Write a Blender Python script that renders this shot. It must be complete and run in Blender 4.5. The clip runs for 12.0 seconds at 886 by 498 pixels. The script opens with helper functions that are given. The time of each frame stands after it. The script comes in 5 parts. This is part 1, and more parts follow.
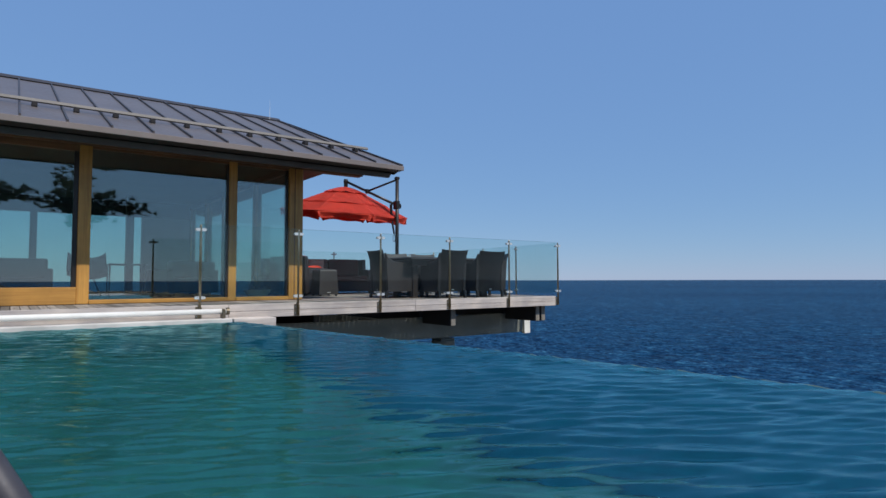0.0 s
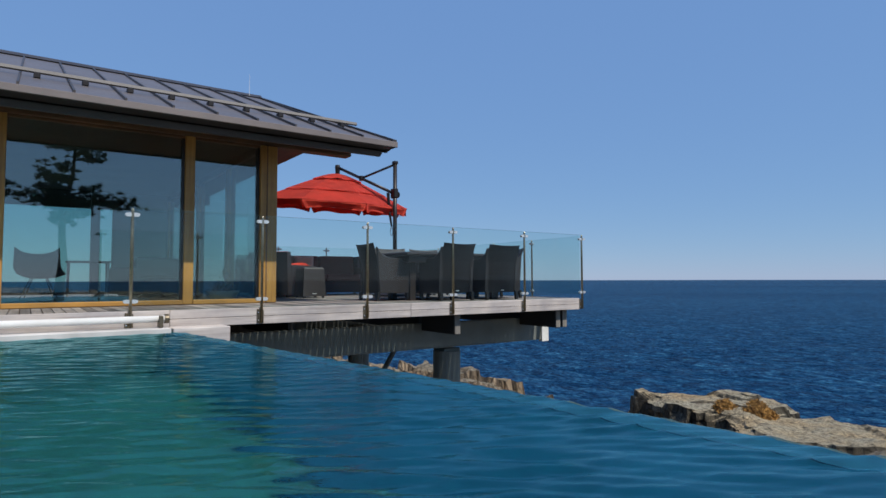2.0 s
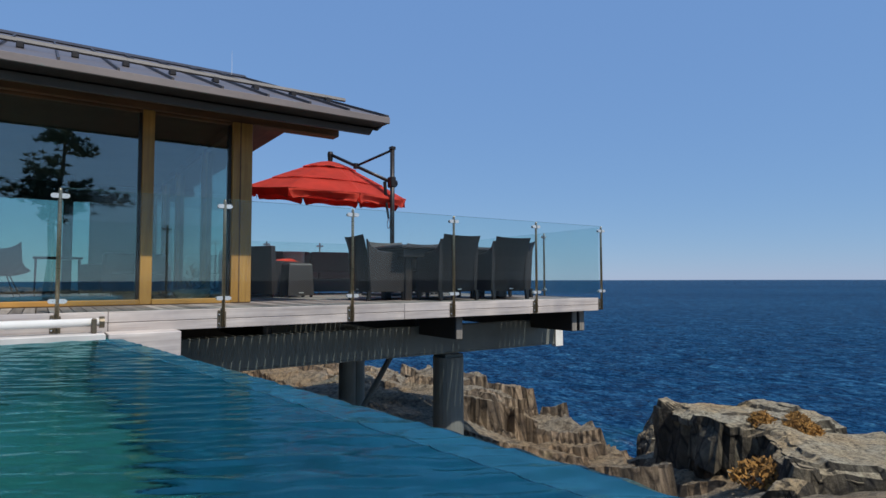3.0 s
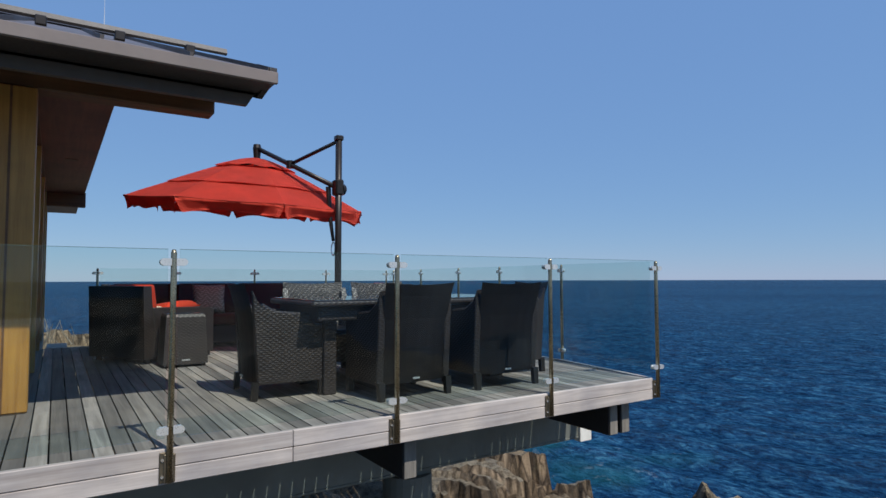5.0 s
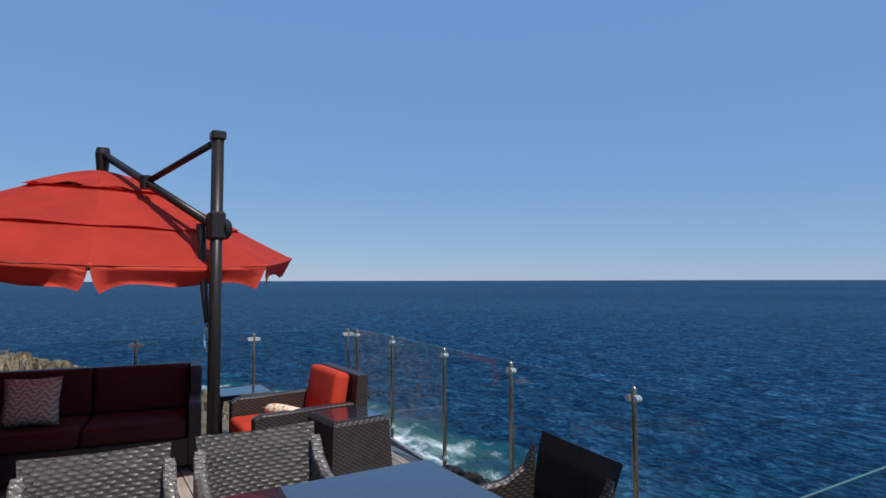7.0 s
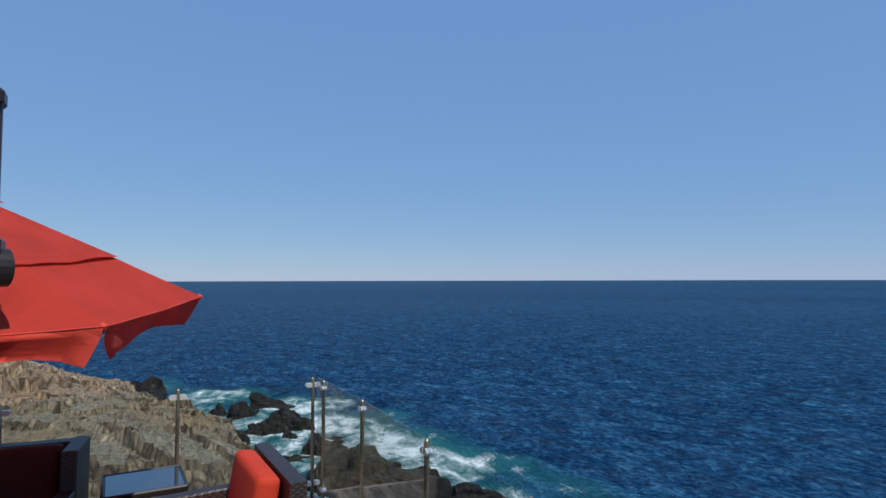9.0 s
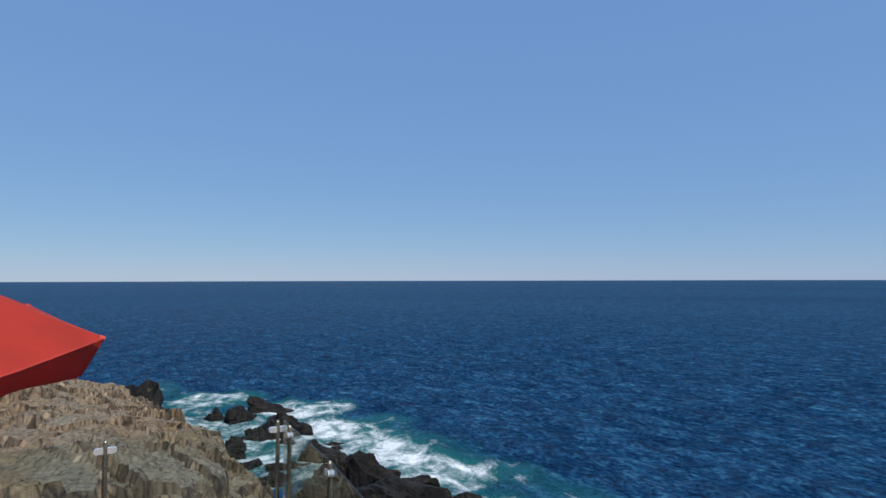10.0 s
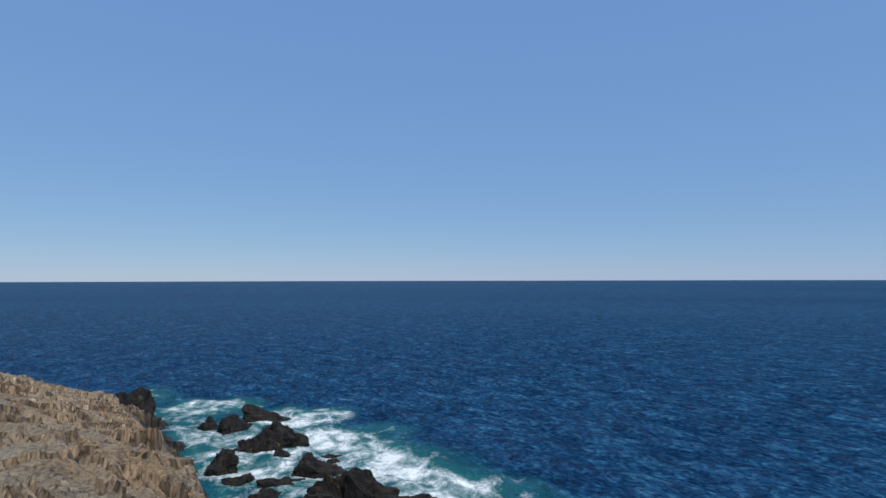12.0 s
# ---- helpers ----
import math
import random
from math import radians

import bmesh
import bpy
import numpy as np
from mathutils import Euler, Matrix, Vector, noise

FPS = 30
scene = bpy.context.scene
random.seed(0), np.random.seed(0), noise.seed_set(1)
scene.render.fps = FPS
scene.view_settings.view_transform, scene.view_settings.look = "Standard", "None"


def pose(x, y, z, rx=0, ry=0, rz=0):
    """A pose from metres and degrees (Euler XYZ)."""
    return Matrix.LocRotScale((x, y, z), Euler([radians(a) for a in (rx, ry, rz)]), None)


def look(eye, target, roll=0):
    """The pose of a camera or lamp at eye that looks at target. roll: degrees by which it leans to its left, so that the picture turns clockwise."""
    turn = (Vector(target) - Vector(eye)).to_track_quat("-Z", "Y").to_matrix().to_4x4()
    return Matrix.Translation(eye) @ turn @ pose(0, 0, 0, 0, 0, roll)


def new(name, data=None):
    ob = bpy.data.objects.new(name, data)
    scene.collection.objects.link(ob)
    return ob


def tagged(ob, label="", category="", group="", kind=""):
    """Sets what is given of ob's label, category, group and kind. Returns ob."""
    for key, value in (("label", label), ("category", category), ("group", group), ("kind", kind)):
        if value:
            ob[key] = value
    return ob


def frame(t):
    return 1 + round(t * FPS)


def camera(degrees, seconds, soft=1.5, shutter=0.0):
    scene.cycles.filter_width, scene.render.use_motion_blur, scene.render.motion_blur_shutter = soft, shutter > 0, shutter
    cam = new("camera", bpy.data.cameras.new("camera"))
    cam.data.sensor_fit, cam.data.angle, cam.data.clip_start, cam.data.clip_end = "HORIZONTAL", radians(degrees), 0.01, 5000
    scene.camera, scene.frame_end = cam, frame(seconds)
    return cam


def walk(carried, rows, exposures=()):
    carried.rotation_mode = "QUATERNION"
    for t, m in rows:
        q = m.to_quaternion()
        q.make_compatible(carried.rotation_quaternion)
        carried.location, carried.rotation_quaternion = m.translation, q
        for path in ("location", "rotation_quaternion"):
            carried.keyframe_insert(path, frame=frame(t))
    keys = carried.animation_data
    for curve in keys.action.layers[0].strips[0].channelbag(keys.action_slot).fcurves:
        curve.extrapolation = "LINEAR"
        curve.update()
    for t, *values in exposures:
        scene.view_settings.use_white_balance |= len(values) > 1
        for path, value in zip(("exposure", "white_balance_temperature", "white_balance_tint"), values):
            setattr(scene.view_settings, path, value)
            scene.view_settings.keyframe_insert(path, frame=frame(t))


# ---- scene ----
# ---- camera ----
cam = camera(73.76, 12.0)
PITCH = 2.942
ROLL = -0.126
# seconds, x, y, z, heading in degrees from the x axis
PATH = [
    (0, -9.133, -8.419, 0.351, 53.66),
    (0.5, -8.851, -8.088, 0.368, 53.95),
    (1, -8.601, -7.740, 0.348, 54.22),
    (1.5, -8.346, -7.480, 0.333, 54.45),
    (2, -7.957, -7.060, 0.337, 54.79),
    (2.5, -7.637, -6.747, 0.292, 55.23),
    (2.7, -7.464, -6.533, 0.285, 55.43),
    (4.3, -5.704, -4.528, 0.602, 56.39),
    (4.5, -5.435, -4.256, 0.699, 56.48),
    (5, -4.796, -3.623, 0.931, 56.77),
    (5.5, -4.176, -2.969, 1.172, 57.13),
    (6, -3.571, -2.241, 1.400, 57.40),
    (6.5, -2.908, -1.355, 1.636, 58.09),
    (7, -2.635, -0.983, 1.723, 58.27),
    (7.2, -2.510, -0.821, 1.762, 58.42),
    (8.8, -1.523, 0.328, 1.982, 60.31),
    (9, -1.416, 0.541, 2.031, 60.34),
    (9.5, -1.157, 0.923, 2.126, 60.41),
    (10, -0.866, 1.357, 2.204, 60.52),
    (10.5, -0.592, 1.772, 2.291, 60.64),
    (11, -0.323, 2.197, 2.360, 60.72),
    (11.5, -0.028, 2.626, 2.442, 60.83),
    (12, 0.296, 3.021, 2.507, 60.98),
]


def aim(x, y, z, heading):
    a, p = radians(heading), radians(PITCH)
    way = Vector((math.cos(a) * math.cos(p), math.sin(a) * math.cos(p), math.sin(p)))
    return look((x, y, z), Vector((x, y, z)) + way, ROLL)


walk(cam, [(t, aim(x, y, z, h)) for t, x, y, z, h in PATH])

# ---- light ----
# sun from behind the pool, slightly from the sea side
SUN_WAY = Vector((0.12, -0.70, 1.0)).normalized()
sun = new("sun", bpy.data.lights.new("sun", "SUN"))
sun.data.energy, sun.data.angle, sun.data.color = 4.3, radians(0.53), (1.0, 0.95, 0.87)
sun.matrix_world = look(SUN_WAY * 50, (0, 0, 0))

world = bpy.data.worlds.new("world")
scene.world = world
world.use_nodes = True
wn = world.node_tree.nodes
sky = wn.new("ShaderNodeTexSky")
sky.sky_type, sky.sun_disc = "NISHITA", False
sky.sun_elevation = math.asin(SUN_WAY.z)
sky.sun_rotation = math.atan2(SUN_WAY.x, SUN_WAY.y)
sky.altitude, sky.air_density, sky.dust_density, sky.ozone_density = 0, 1.0, 0.0, 6.0
wn["Background"].inputs[1].default_value = 0.125
# thin sea haze: the blue veil evens the sky from horizon to zenith
veil = wn.new("ShaderNodeMix")
veil.data_type, veil.blend_type = "RGBA", "MULTIPLY"
veil.inputs[0].default_value = 1.0
veil.inputs[7].default_value = (0.275, 0.262, 0.156, 1)
haze = wn.new("ShaderNodeMix")
haze.data_type, haze.blend_type = "RGBA", "ADD"
haze.inputs[0].default_value = 1.0
haze.inputs[7].default_value = (0.98, 1.92, 4.22, 1)
world.node_tree.links.new(sky.outputs[0], veil.inputs[6])
world.node_tree.links.new(veil.outputs[2], haze.inputs[6])
world.node_tree.links.new(haze.outputs[2], wn["Background"].inputs[0])
scene.view_settings.exposure = 0.0


# ---- materials ----
def material(name):
    m = bpy.data.materials.new(name)
    m.use_nodes = True
    nt = m.node_tree
    return m, nt, nt.nodes, nt.links, nt.nodes["Principled BSDF"]


def setin(node, **kw):
    for k, v in kw.items():
        node.inputs[k.replace("_", " ")].default_value = v


def mapped(nt, scale=(1, 1, 1), rot=(0, 0, 0), world_space=True):
    """Texture coordinates in metres."""
    mp = nt.nodes.new("ShaderNodeMapping")
    mp.inputs["Scale"].default_value = scale
    if world_space:
        src = nt.nodes.new("ShaderNodeNewGeometry").outputs["Position"]
    else:
        src = nt.nodes.new("ShaderNodeTexCoord").outputs["Object"]
    if any(rot):
        # turned first, so that the stretch follows the turned axes
        tn = nt.nodes.new("ShaderNodeMapping")
        tn.inputs["Rotation"].default_value = rot
        nt.links.new(src, tn.inputs[0])
        src = tn.outputs[0]
    nt.links.new(src, mp.inputs[0])
    return mp.outputs[0]


def noise_tex(nt, vec, scale, detail=4.0, rough=0.55, dist=0.0):
    n = nt.nodes.new("ShaderNodeTexNoise")
    setin(n, Scale=scale, Detail=detail, Roughness=rough, Distortion=dist)
    nt.links.new(vec, n.inputs["Vector"])
    return n.outputs["Fac"]


def ramp(nt, fac, stops):
    r = nt.nodes.new("ShaderNodeValToRGB")
    e = r.color_ramp.elements
    while len(e) < len(stops):
        e.new(0.5)
    for el, (p, c) in zip(e, stops):
        el.position, el.color = p, (*c, 1) if len(c) == 3 else c
    nt.links.new(fac, r.inputs[0])
    return r.outputs[0]


def mixc(nt, fac, a, b, mode="MIX"):
    m = nt.nodes.new("ShaderNodeMix")
    m.data_type, m.blend_type = "RGBA", mode
    for i, v in ((0, fac), (6, a), (7, b)):
        if isinstance(v, (int, float)):
            m.inputs[i].default_value = v
        elif isinstance(v, tuple):
            m.inputs[i].default_value = (*v, 1)
        else:
            nt.links.new(v, m.inputs[i])
    return m.outputs[2]


def calc(nt, op, a, b=0.0):
    m = nt.nodes.new("ShaderNodeMath")
    m.operation = op
    for i, v in ((0, a), (1, b)):
        if isinstance(v, (int, float)):
            m.inputs[i].default_value = v
        else:
            nt.links.new(v, m.inputs[i])
    return m.outputs[0]


def bump(nt, p, height, strength=0.3, distance=0.02, prev=None):
    b = nt.nodes.new("ShaderNodeBump")
    setin(b, Strength=strength, Distance=distance)
    nt.links.new(height, b.inputs["Height"])
    if prev is not None:
        nt.links.new(prev, b.inputs["Normal"])
    if p is not None:
        nt.links.new(b.outputs[0], p.inputs["Normal"])
    return b.outputs[0]


def wood(name, light, dark, grain, rough=0.6, per_object=0.35, space=False):
    """Grained wood; grain is the scale vector, small along the fibre."""
    m, nt, N, L, p = material(name)
    vec = mapped(nt, grain, world_space=not space)
    info = N.new("ShaderNodeObjectInfo")
    add = N.new("ShaderNodeVectorMath")
    add.operation = "ADD"
    sc = N.new("ShaderNodeVectorMath")
    sc.operation = "SCALE"
    cmb = N.new("ShaderNodeCombineXYZ")
    for i in range(3):
        L.new(info.outputs["Random"], cmb.inputs[i])
    L.new(cmb.outputs[0], sc.inputs[0])
    sc.inputs["Scale"].default_value = 40
    L.new(vec, add.inputs[0])
    L.new(sc.outputs[0], add.inputs[1])
    g = noise_tex(nt, add.outputs[0], 1.0, 6, 0.65, 0.4)
    big = noise_tex(nt, mapped(nt, (1, 1, 1)), 1.7, 4)
    col = ramp(nt, g, [(0.3, dark), (0.7, light)])
    tone = ramp(nt, info.outputs["Random"], [(0.0, (1 - per_object,) * 3), (1.0, (1.0 + per_object * 0.5,) * 3)])
    col = mixc(nt, 1.0, col, tone, "MULTIPLY")
    stain = ramp(nt, big, [(0.35, (0.72, 0.72, 0.74)), (0.65, (1.08, 1.05, 1.0))])
    col = mixc(nt, 1.0, col, stain, "MULTIPLY")
    L.new(col, p.inputs["Base Color"])
    setin(p, Roughness=rough)
    bump(nt, p, g, 0.35, 0.004)
    return m


def plain(name, col, rough=0.5, metal=0.0, var=0.2, scale=6.0, bumpy=0.1):
    m, nt, N, L, p = material(name)
    vec = mapped(nt)
    n = noise_tex(nt, vec, scale, 5)
    f = noise_tex(nt, vec, scale * 14, 3)
    c1 = tuple(max(0, c * (1 - var)) for c in col)
    c2 = tuple(min(1, c * (1 + var)) for c in col)
    c = ramp(nt, n, [(0.3, c1), (0.7, c2)])
    L.new(c, p.inputs["Base Color"])
    setin(p, Metallic=metal)
    r = calc(nt, "MULTIPLY_ADD", f, 0.25)
    r.node.inputs[2].default_value = max(0.02, rough - 0.12)
    L.new(r, p.inputs["Roughness"])
    if bumpy:
        bump(nt, p, f, bumpy, 0.004)
    return m


def schlick(nt, weight, f0):
    """Mirror gloss that rises towards the grazing view, alike on both sides of a pane."""
    m = calc(nt, "MULTIPLY_ADD", calc(nt, "POWER", weight.outputs["Facing"], 5.0), 1 - f0)
    m.node.inputs[2].default_value = f0
    return m


def glass(name, tint, ior=1.5, dirt=0.03):
    """A thin clear pane: straight through, with a real mirror gloss."""
    m, nt, N, L, p = material(name)
    N.remove(p)
    t, g, mx, fr = (N.new(k) for k in ("ShaderNodeBsdfTransparent", "ShaderNodeBsdfGlossy", "ShaderNodeMixShader", "ShaderNodeLayerWeight"))
    t.inputs[0].default_value = (*tint, 1)
    g.inputs["Roughness"].default_value = 0.0
    fac = schlick(nt, fr, ((ior - 1) / (ior + 1)) ** 2)
    d = N.new("ShaderNodeBsdfDiffuse")
    d.inputs[0].default_value = (0.7, 0.75, 0.78, 1)
    mx2 = N.new("ShaderNodeMixShader")
    sm = ramp(nt, noise_tex(nt, mapped(nt, (1, 1, 0.6)), 2.2, 5), [(0.45, (0, 0, 0)), (0.8, (dirt, dirt, dirt))])
    L.new(sm, mx2.inputs[0])
    L.new(t.outputs[0], mx2.inputs[1])
    L.new(d.outputs[0], mx2.inputs[2])
    L.new(fac, mx.inputs[0])
    L.new(mx2.outputs[0], mx.inputs[1])
    L.new(g.outputs[0], mx.inputs[2])
    L.new(mx.outputs[0], N["Material Output"].inputs[0])
    return m


def smoked(name):
    """Dark backed glass: black below, a clear mirror on top."""
    m, nt, N, L, p = material(name)
    setin(p, Base_Color=(0.012, 0.014, 0.017, 1), Roughness=0.4)
    g, mx, lw = (N.new(k) for k in ("ShaderNodeBsdfGlossy", "ShaderNodeMixShader", "ShaderNodeLayerWeight"))
    g.inputs["Roughness"].default_value = 0.015
    fac = calc(nt, "MULTIPLY_ADD", calc(nt, "POWER", lw.outputs["Facing"], 3.0), 0.82)
    fac.node.inputs[2].default_value = 0.13
    L.new(fac, mx.inputs[0])
    L.new(p.outputs[0], mx.inputs[1])
    L.new(g.outputs[0], mx.inputs[2])
    L.new(mx.outputs[0], N["Material Output"].inputs[0])
    return m


def wicker(name, col, cell=0.011, relief=0.5, rough=0.45):
    """Flat synthetic rattan: over-and-under weave."""
    m, nt, N, L, p = material(name)
    tc = N.new("ShaderNodeTexCoord").outputs["Object"]
    nrm = N.new("ShaderNodeNewGeometry").outputs["Normal"]
    sep = N.new("ShaderNodeSeparateXYZ")
    L.new(tc, sep.inputs[0])
    k = math.pi / cell
    along = calc(nt, "ADD", sep.outputs[0], sep.outputs[1])
    a = calc(nt, "SINE", calc(nt, "MULTIPLY", along, k * 0.68))
    b = calc(nt, "SINE", calc(nt, "MULTIPLY", sep.outputs[2], k))
    w = calc(nt, "MULTIPLY", a, b)
    strand = calc(nt, "ABSOLUTE", calc(nt, "SINE", calc(nt, "MULTIPLY", sep.outputs[2], k)))
    h = calc(nt, "ADD", calc(nt, "MULTIPLY", w, 0.6), calc(nt, "MULTIPLY", strand, 0.5))
    n = noise_tex(nt, mapped(nt, (1, 1, 1), world_space=False), 14, 4)
    c1, c2 = tuple(c * 0.75 for c in col), tuple(c * 1.15 for c in col)
    c = ramp(nt, h, [(0.0, c1), (0.75, c2)])
    c = mixc(nt, 1.0, c, ramp(nt, n, [(0.3, (0.75, 0.75, 0.75)), (0.7, (1.15, 1.12, 1.1))]), "MULTIPLY")
    L.new(c, p.inputs["Base Color"])
    setin(p, Roughness=rough)
    bump(nt, p, h, relief, 0.005)
    return m


def fabric(name, col, rough=0.85, fine=380.0, sheen=0.2):
    m, nt, N, L, p = material(name)
    vec = mapped(nt, world_space=False)
    n = noise_tex(nt, vec, 2.6, 5)
    f = noise_tex(nt, vec, fine, 2)
    c = ramp(nt, n, [(0.3, tuple(v * 0.82 for v in col)), (0.7, tuple(min(1, v * 1.12) for v in col))])
    L.new(c, p.inputs["Base Color"])
    setin(p, Roughness=rough, Sheen_Weight=sheen)
    b1 = bump(nt, None, f, 0.25, 0.001)
    bump(nt, p, n, 0.25, 0.03, b1)
    return m


def rock(name, tops, sides, wet=None, scale=1.0):
    """Bedded coastal rock: pale weathered tops, dark ribbed faces, sun and shade coloured in by facing, lichen and
    rust.
    """
    m, nt, N, L, p = material(name)
    geo = N.new("ShaderNodeNewGeometry")
    vec = mapped(nt)
    ribs = noise_tex(nt, mapped(nt, (3.4 * scale, 0.7 * scale, 0.5 * scale), (0, 0.12, 0.35)), 1.6, 7, 0.68, 0.7)
    big = noise_tex(nt, vec, 0.35 * scale, 5, 0.6)
    fine = noise_tex(nt, vec, 9.0 * scale, 8, 0.72)
    crack = N.new("ShaderNodeTexVoronoi")
    crack.feature = "DISTANCE_TO_EDGE"
    setin(crack, Scale=0.9 * scale)
    L.new(mapped(nt, (1.6, 0.8, 1.0), (0, 0, 0.4)), crack.inputs["Vector"])
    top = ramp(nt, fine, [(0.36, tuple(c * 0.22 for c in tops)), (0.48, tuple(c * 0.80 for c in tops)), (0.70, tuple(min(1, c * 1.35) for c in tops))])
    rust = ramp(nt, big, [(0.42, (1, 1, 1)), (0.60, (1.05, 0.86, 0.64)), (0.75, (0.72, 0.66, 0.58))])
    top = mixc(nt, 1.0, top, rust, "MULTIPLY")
    # the dark end of the ribs paints crevice shade into the faces
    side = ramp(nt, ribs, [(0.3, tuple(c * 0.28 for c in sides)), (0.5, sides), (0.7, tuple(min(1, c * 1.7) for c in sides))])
    side = mixc(nt, 0.45, side, rust, "MULTIPLY")
    plate = N.new("ShaderNodeTexVoronoi")
    setin(plate, Scale=1.0)
    L.new(mapped(nt, (3.4 * scale, 2.6 * scale, 0.9 * scale), (0.1, 0.15, 0.4)), plate.inputs["Vector"])
    gap = N.new("ShaderNodeTexVoronoi")
    gap.feature = "DISTANCE_TO_EDGE"
    setin(gap, Scale=1.0)
    L.new(mapped(nt, (3.4 * scale, 2.6 * scale, 0.9 * scale), (0.1, 0.15, 0.4)), gap.inputs["Vector"])
    tone = N.new("ShaderNodeSeparateColor")
    L.new(plate.outputs["Color"], tone.inputs[0])
    side = mixc(nt, 1.0, side, ramp(nt, tone.outputs[0], [(0.0, (0.42, 0.40, 0.38)), (0.5, (0.95, 0.92, 0.88)), (1.0, (1.5, 1.5, 1.5))]), "MULTIPLY")
    side = mixc(nt, 0.85, side, ramp(nt, gap.outputs["Distance"], [(0.0, (0.12, 0.10, 0.09)), (0.10, (1, 1, 1))]), "MULTIPLY")
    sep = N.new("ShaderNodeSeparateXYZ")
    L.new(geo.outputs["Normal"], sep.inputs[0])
    # upward faces get the sunlit colour, steep ones the shaded colour
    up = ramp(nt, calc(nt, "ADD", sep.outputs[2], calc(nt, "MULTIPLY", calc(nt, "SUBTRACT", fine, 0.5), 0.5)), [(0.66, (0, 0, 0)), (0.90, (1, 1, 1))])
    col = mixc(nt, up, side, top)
    lich = ramp(nt, noise_tex(nt, vec, 1.3 * scale, 6, 0.7), [(0.62, (0, 0, 0)), (0.70, (1, 1, 1))])
    col = mixc(nt, calc(nt, "MULTIPLY", lich, 0.35), col, (0.34, 0.31, 0.16))
    ck = ramp(nt, crack.outputs["Distance"], [(0.0, (0.35, 0.32, 0.3)), (0.05, (1, 1, 1))])
    col = mixc(nt, 0.55, col, ck, "MULTIPLY")
    setin(p, Roughness=0.85)
    if wet is not None:
        # the splash zone near sea level stays dark with algae and water
        pz = N.new("ShaderNodeSeparateXYZ")
        L.new(geo.outputs["Position"], pz.inputs[0])
        zz = calc(nt, "ADD", pz.outputs[2], calc(nt, "MULTIPLY", big, 2.5))
        mr = N.new("ShaderNodeMapRange")
        setin(mr, From_Min=wet, From_Max=wet + 2.2)
        L.new(zz, mr.inputs["Value"])
        col = mixc(nt, mr.outputs[0], (0.018, 0.016, 0.013), col)
        rr = calc(nt, "MULTIPLY_ADD", mr.outputs[0], 0.45)
        rr.node.inputs[2].default_value = 0.4
        L.new(rr, p.inputs["Roughness"])
    L.new(col, p.inputs["Base Color"])
    b0 = bump(nt, None, gap.outputs["Distance"], 0.7, 0.16)
    b1 = bump(nt, None, ribs, 0.8, 0.14, b0)
    b2 = bump(nt, None, fine, 0.9, 0.13, b1)
    bump(nt, p, crack.outputs["Distance"], 0.4, 0.05, b2)
    return m


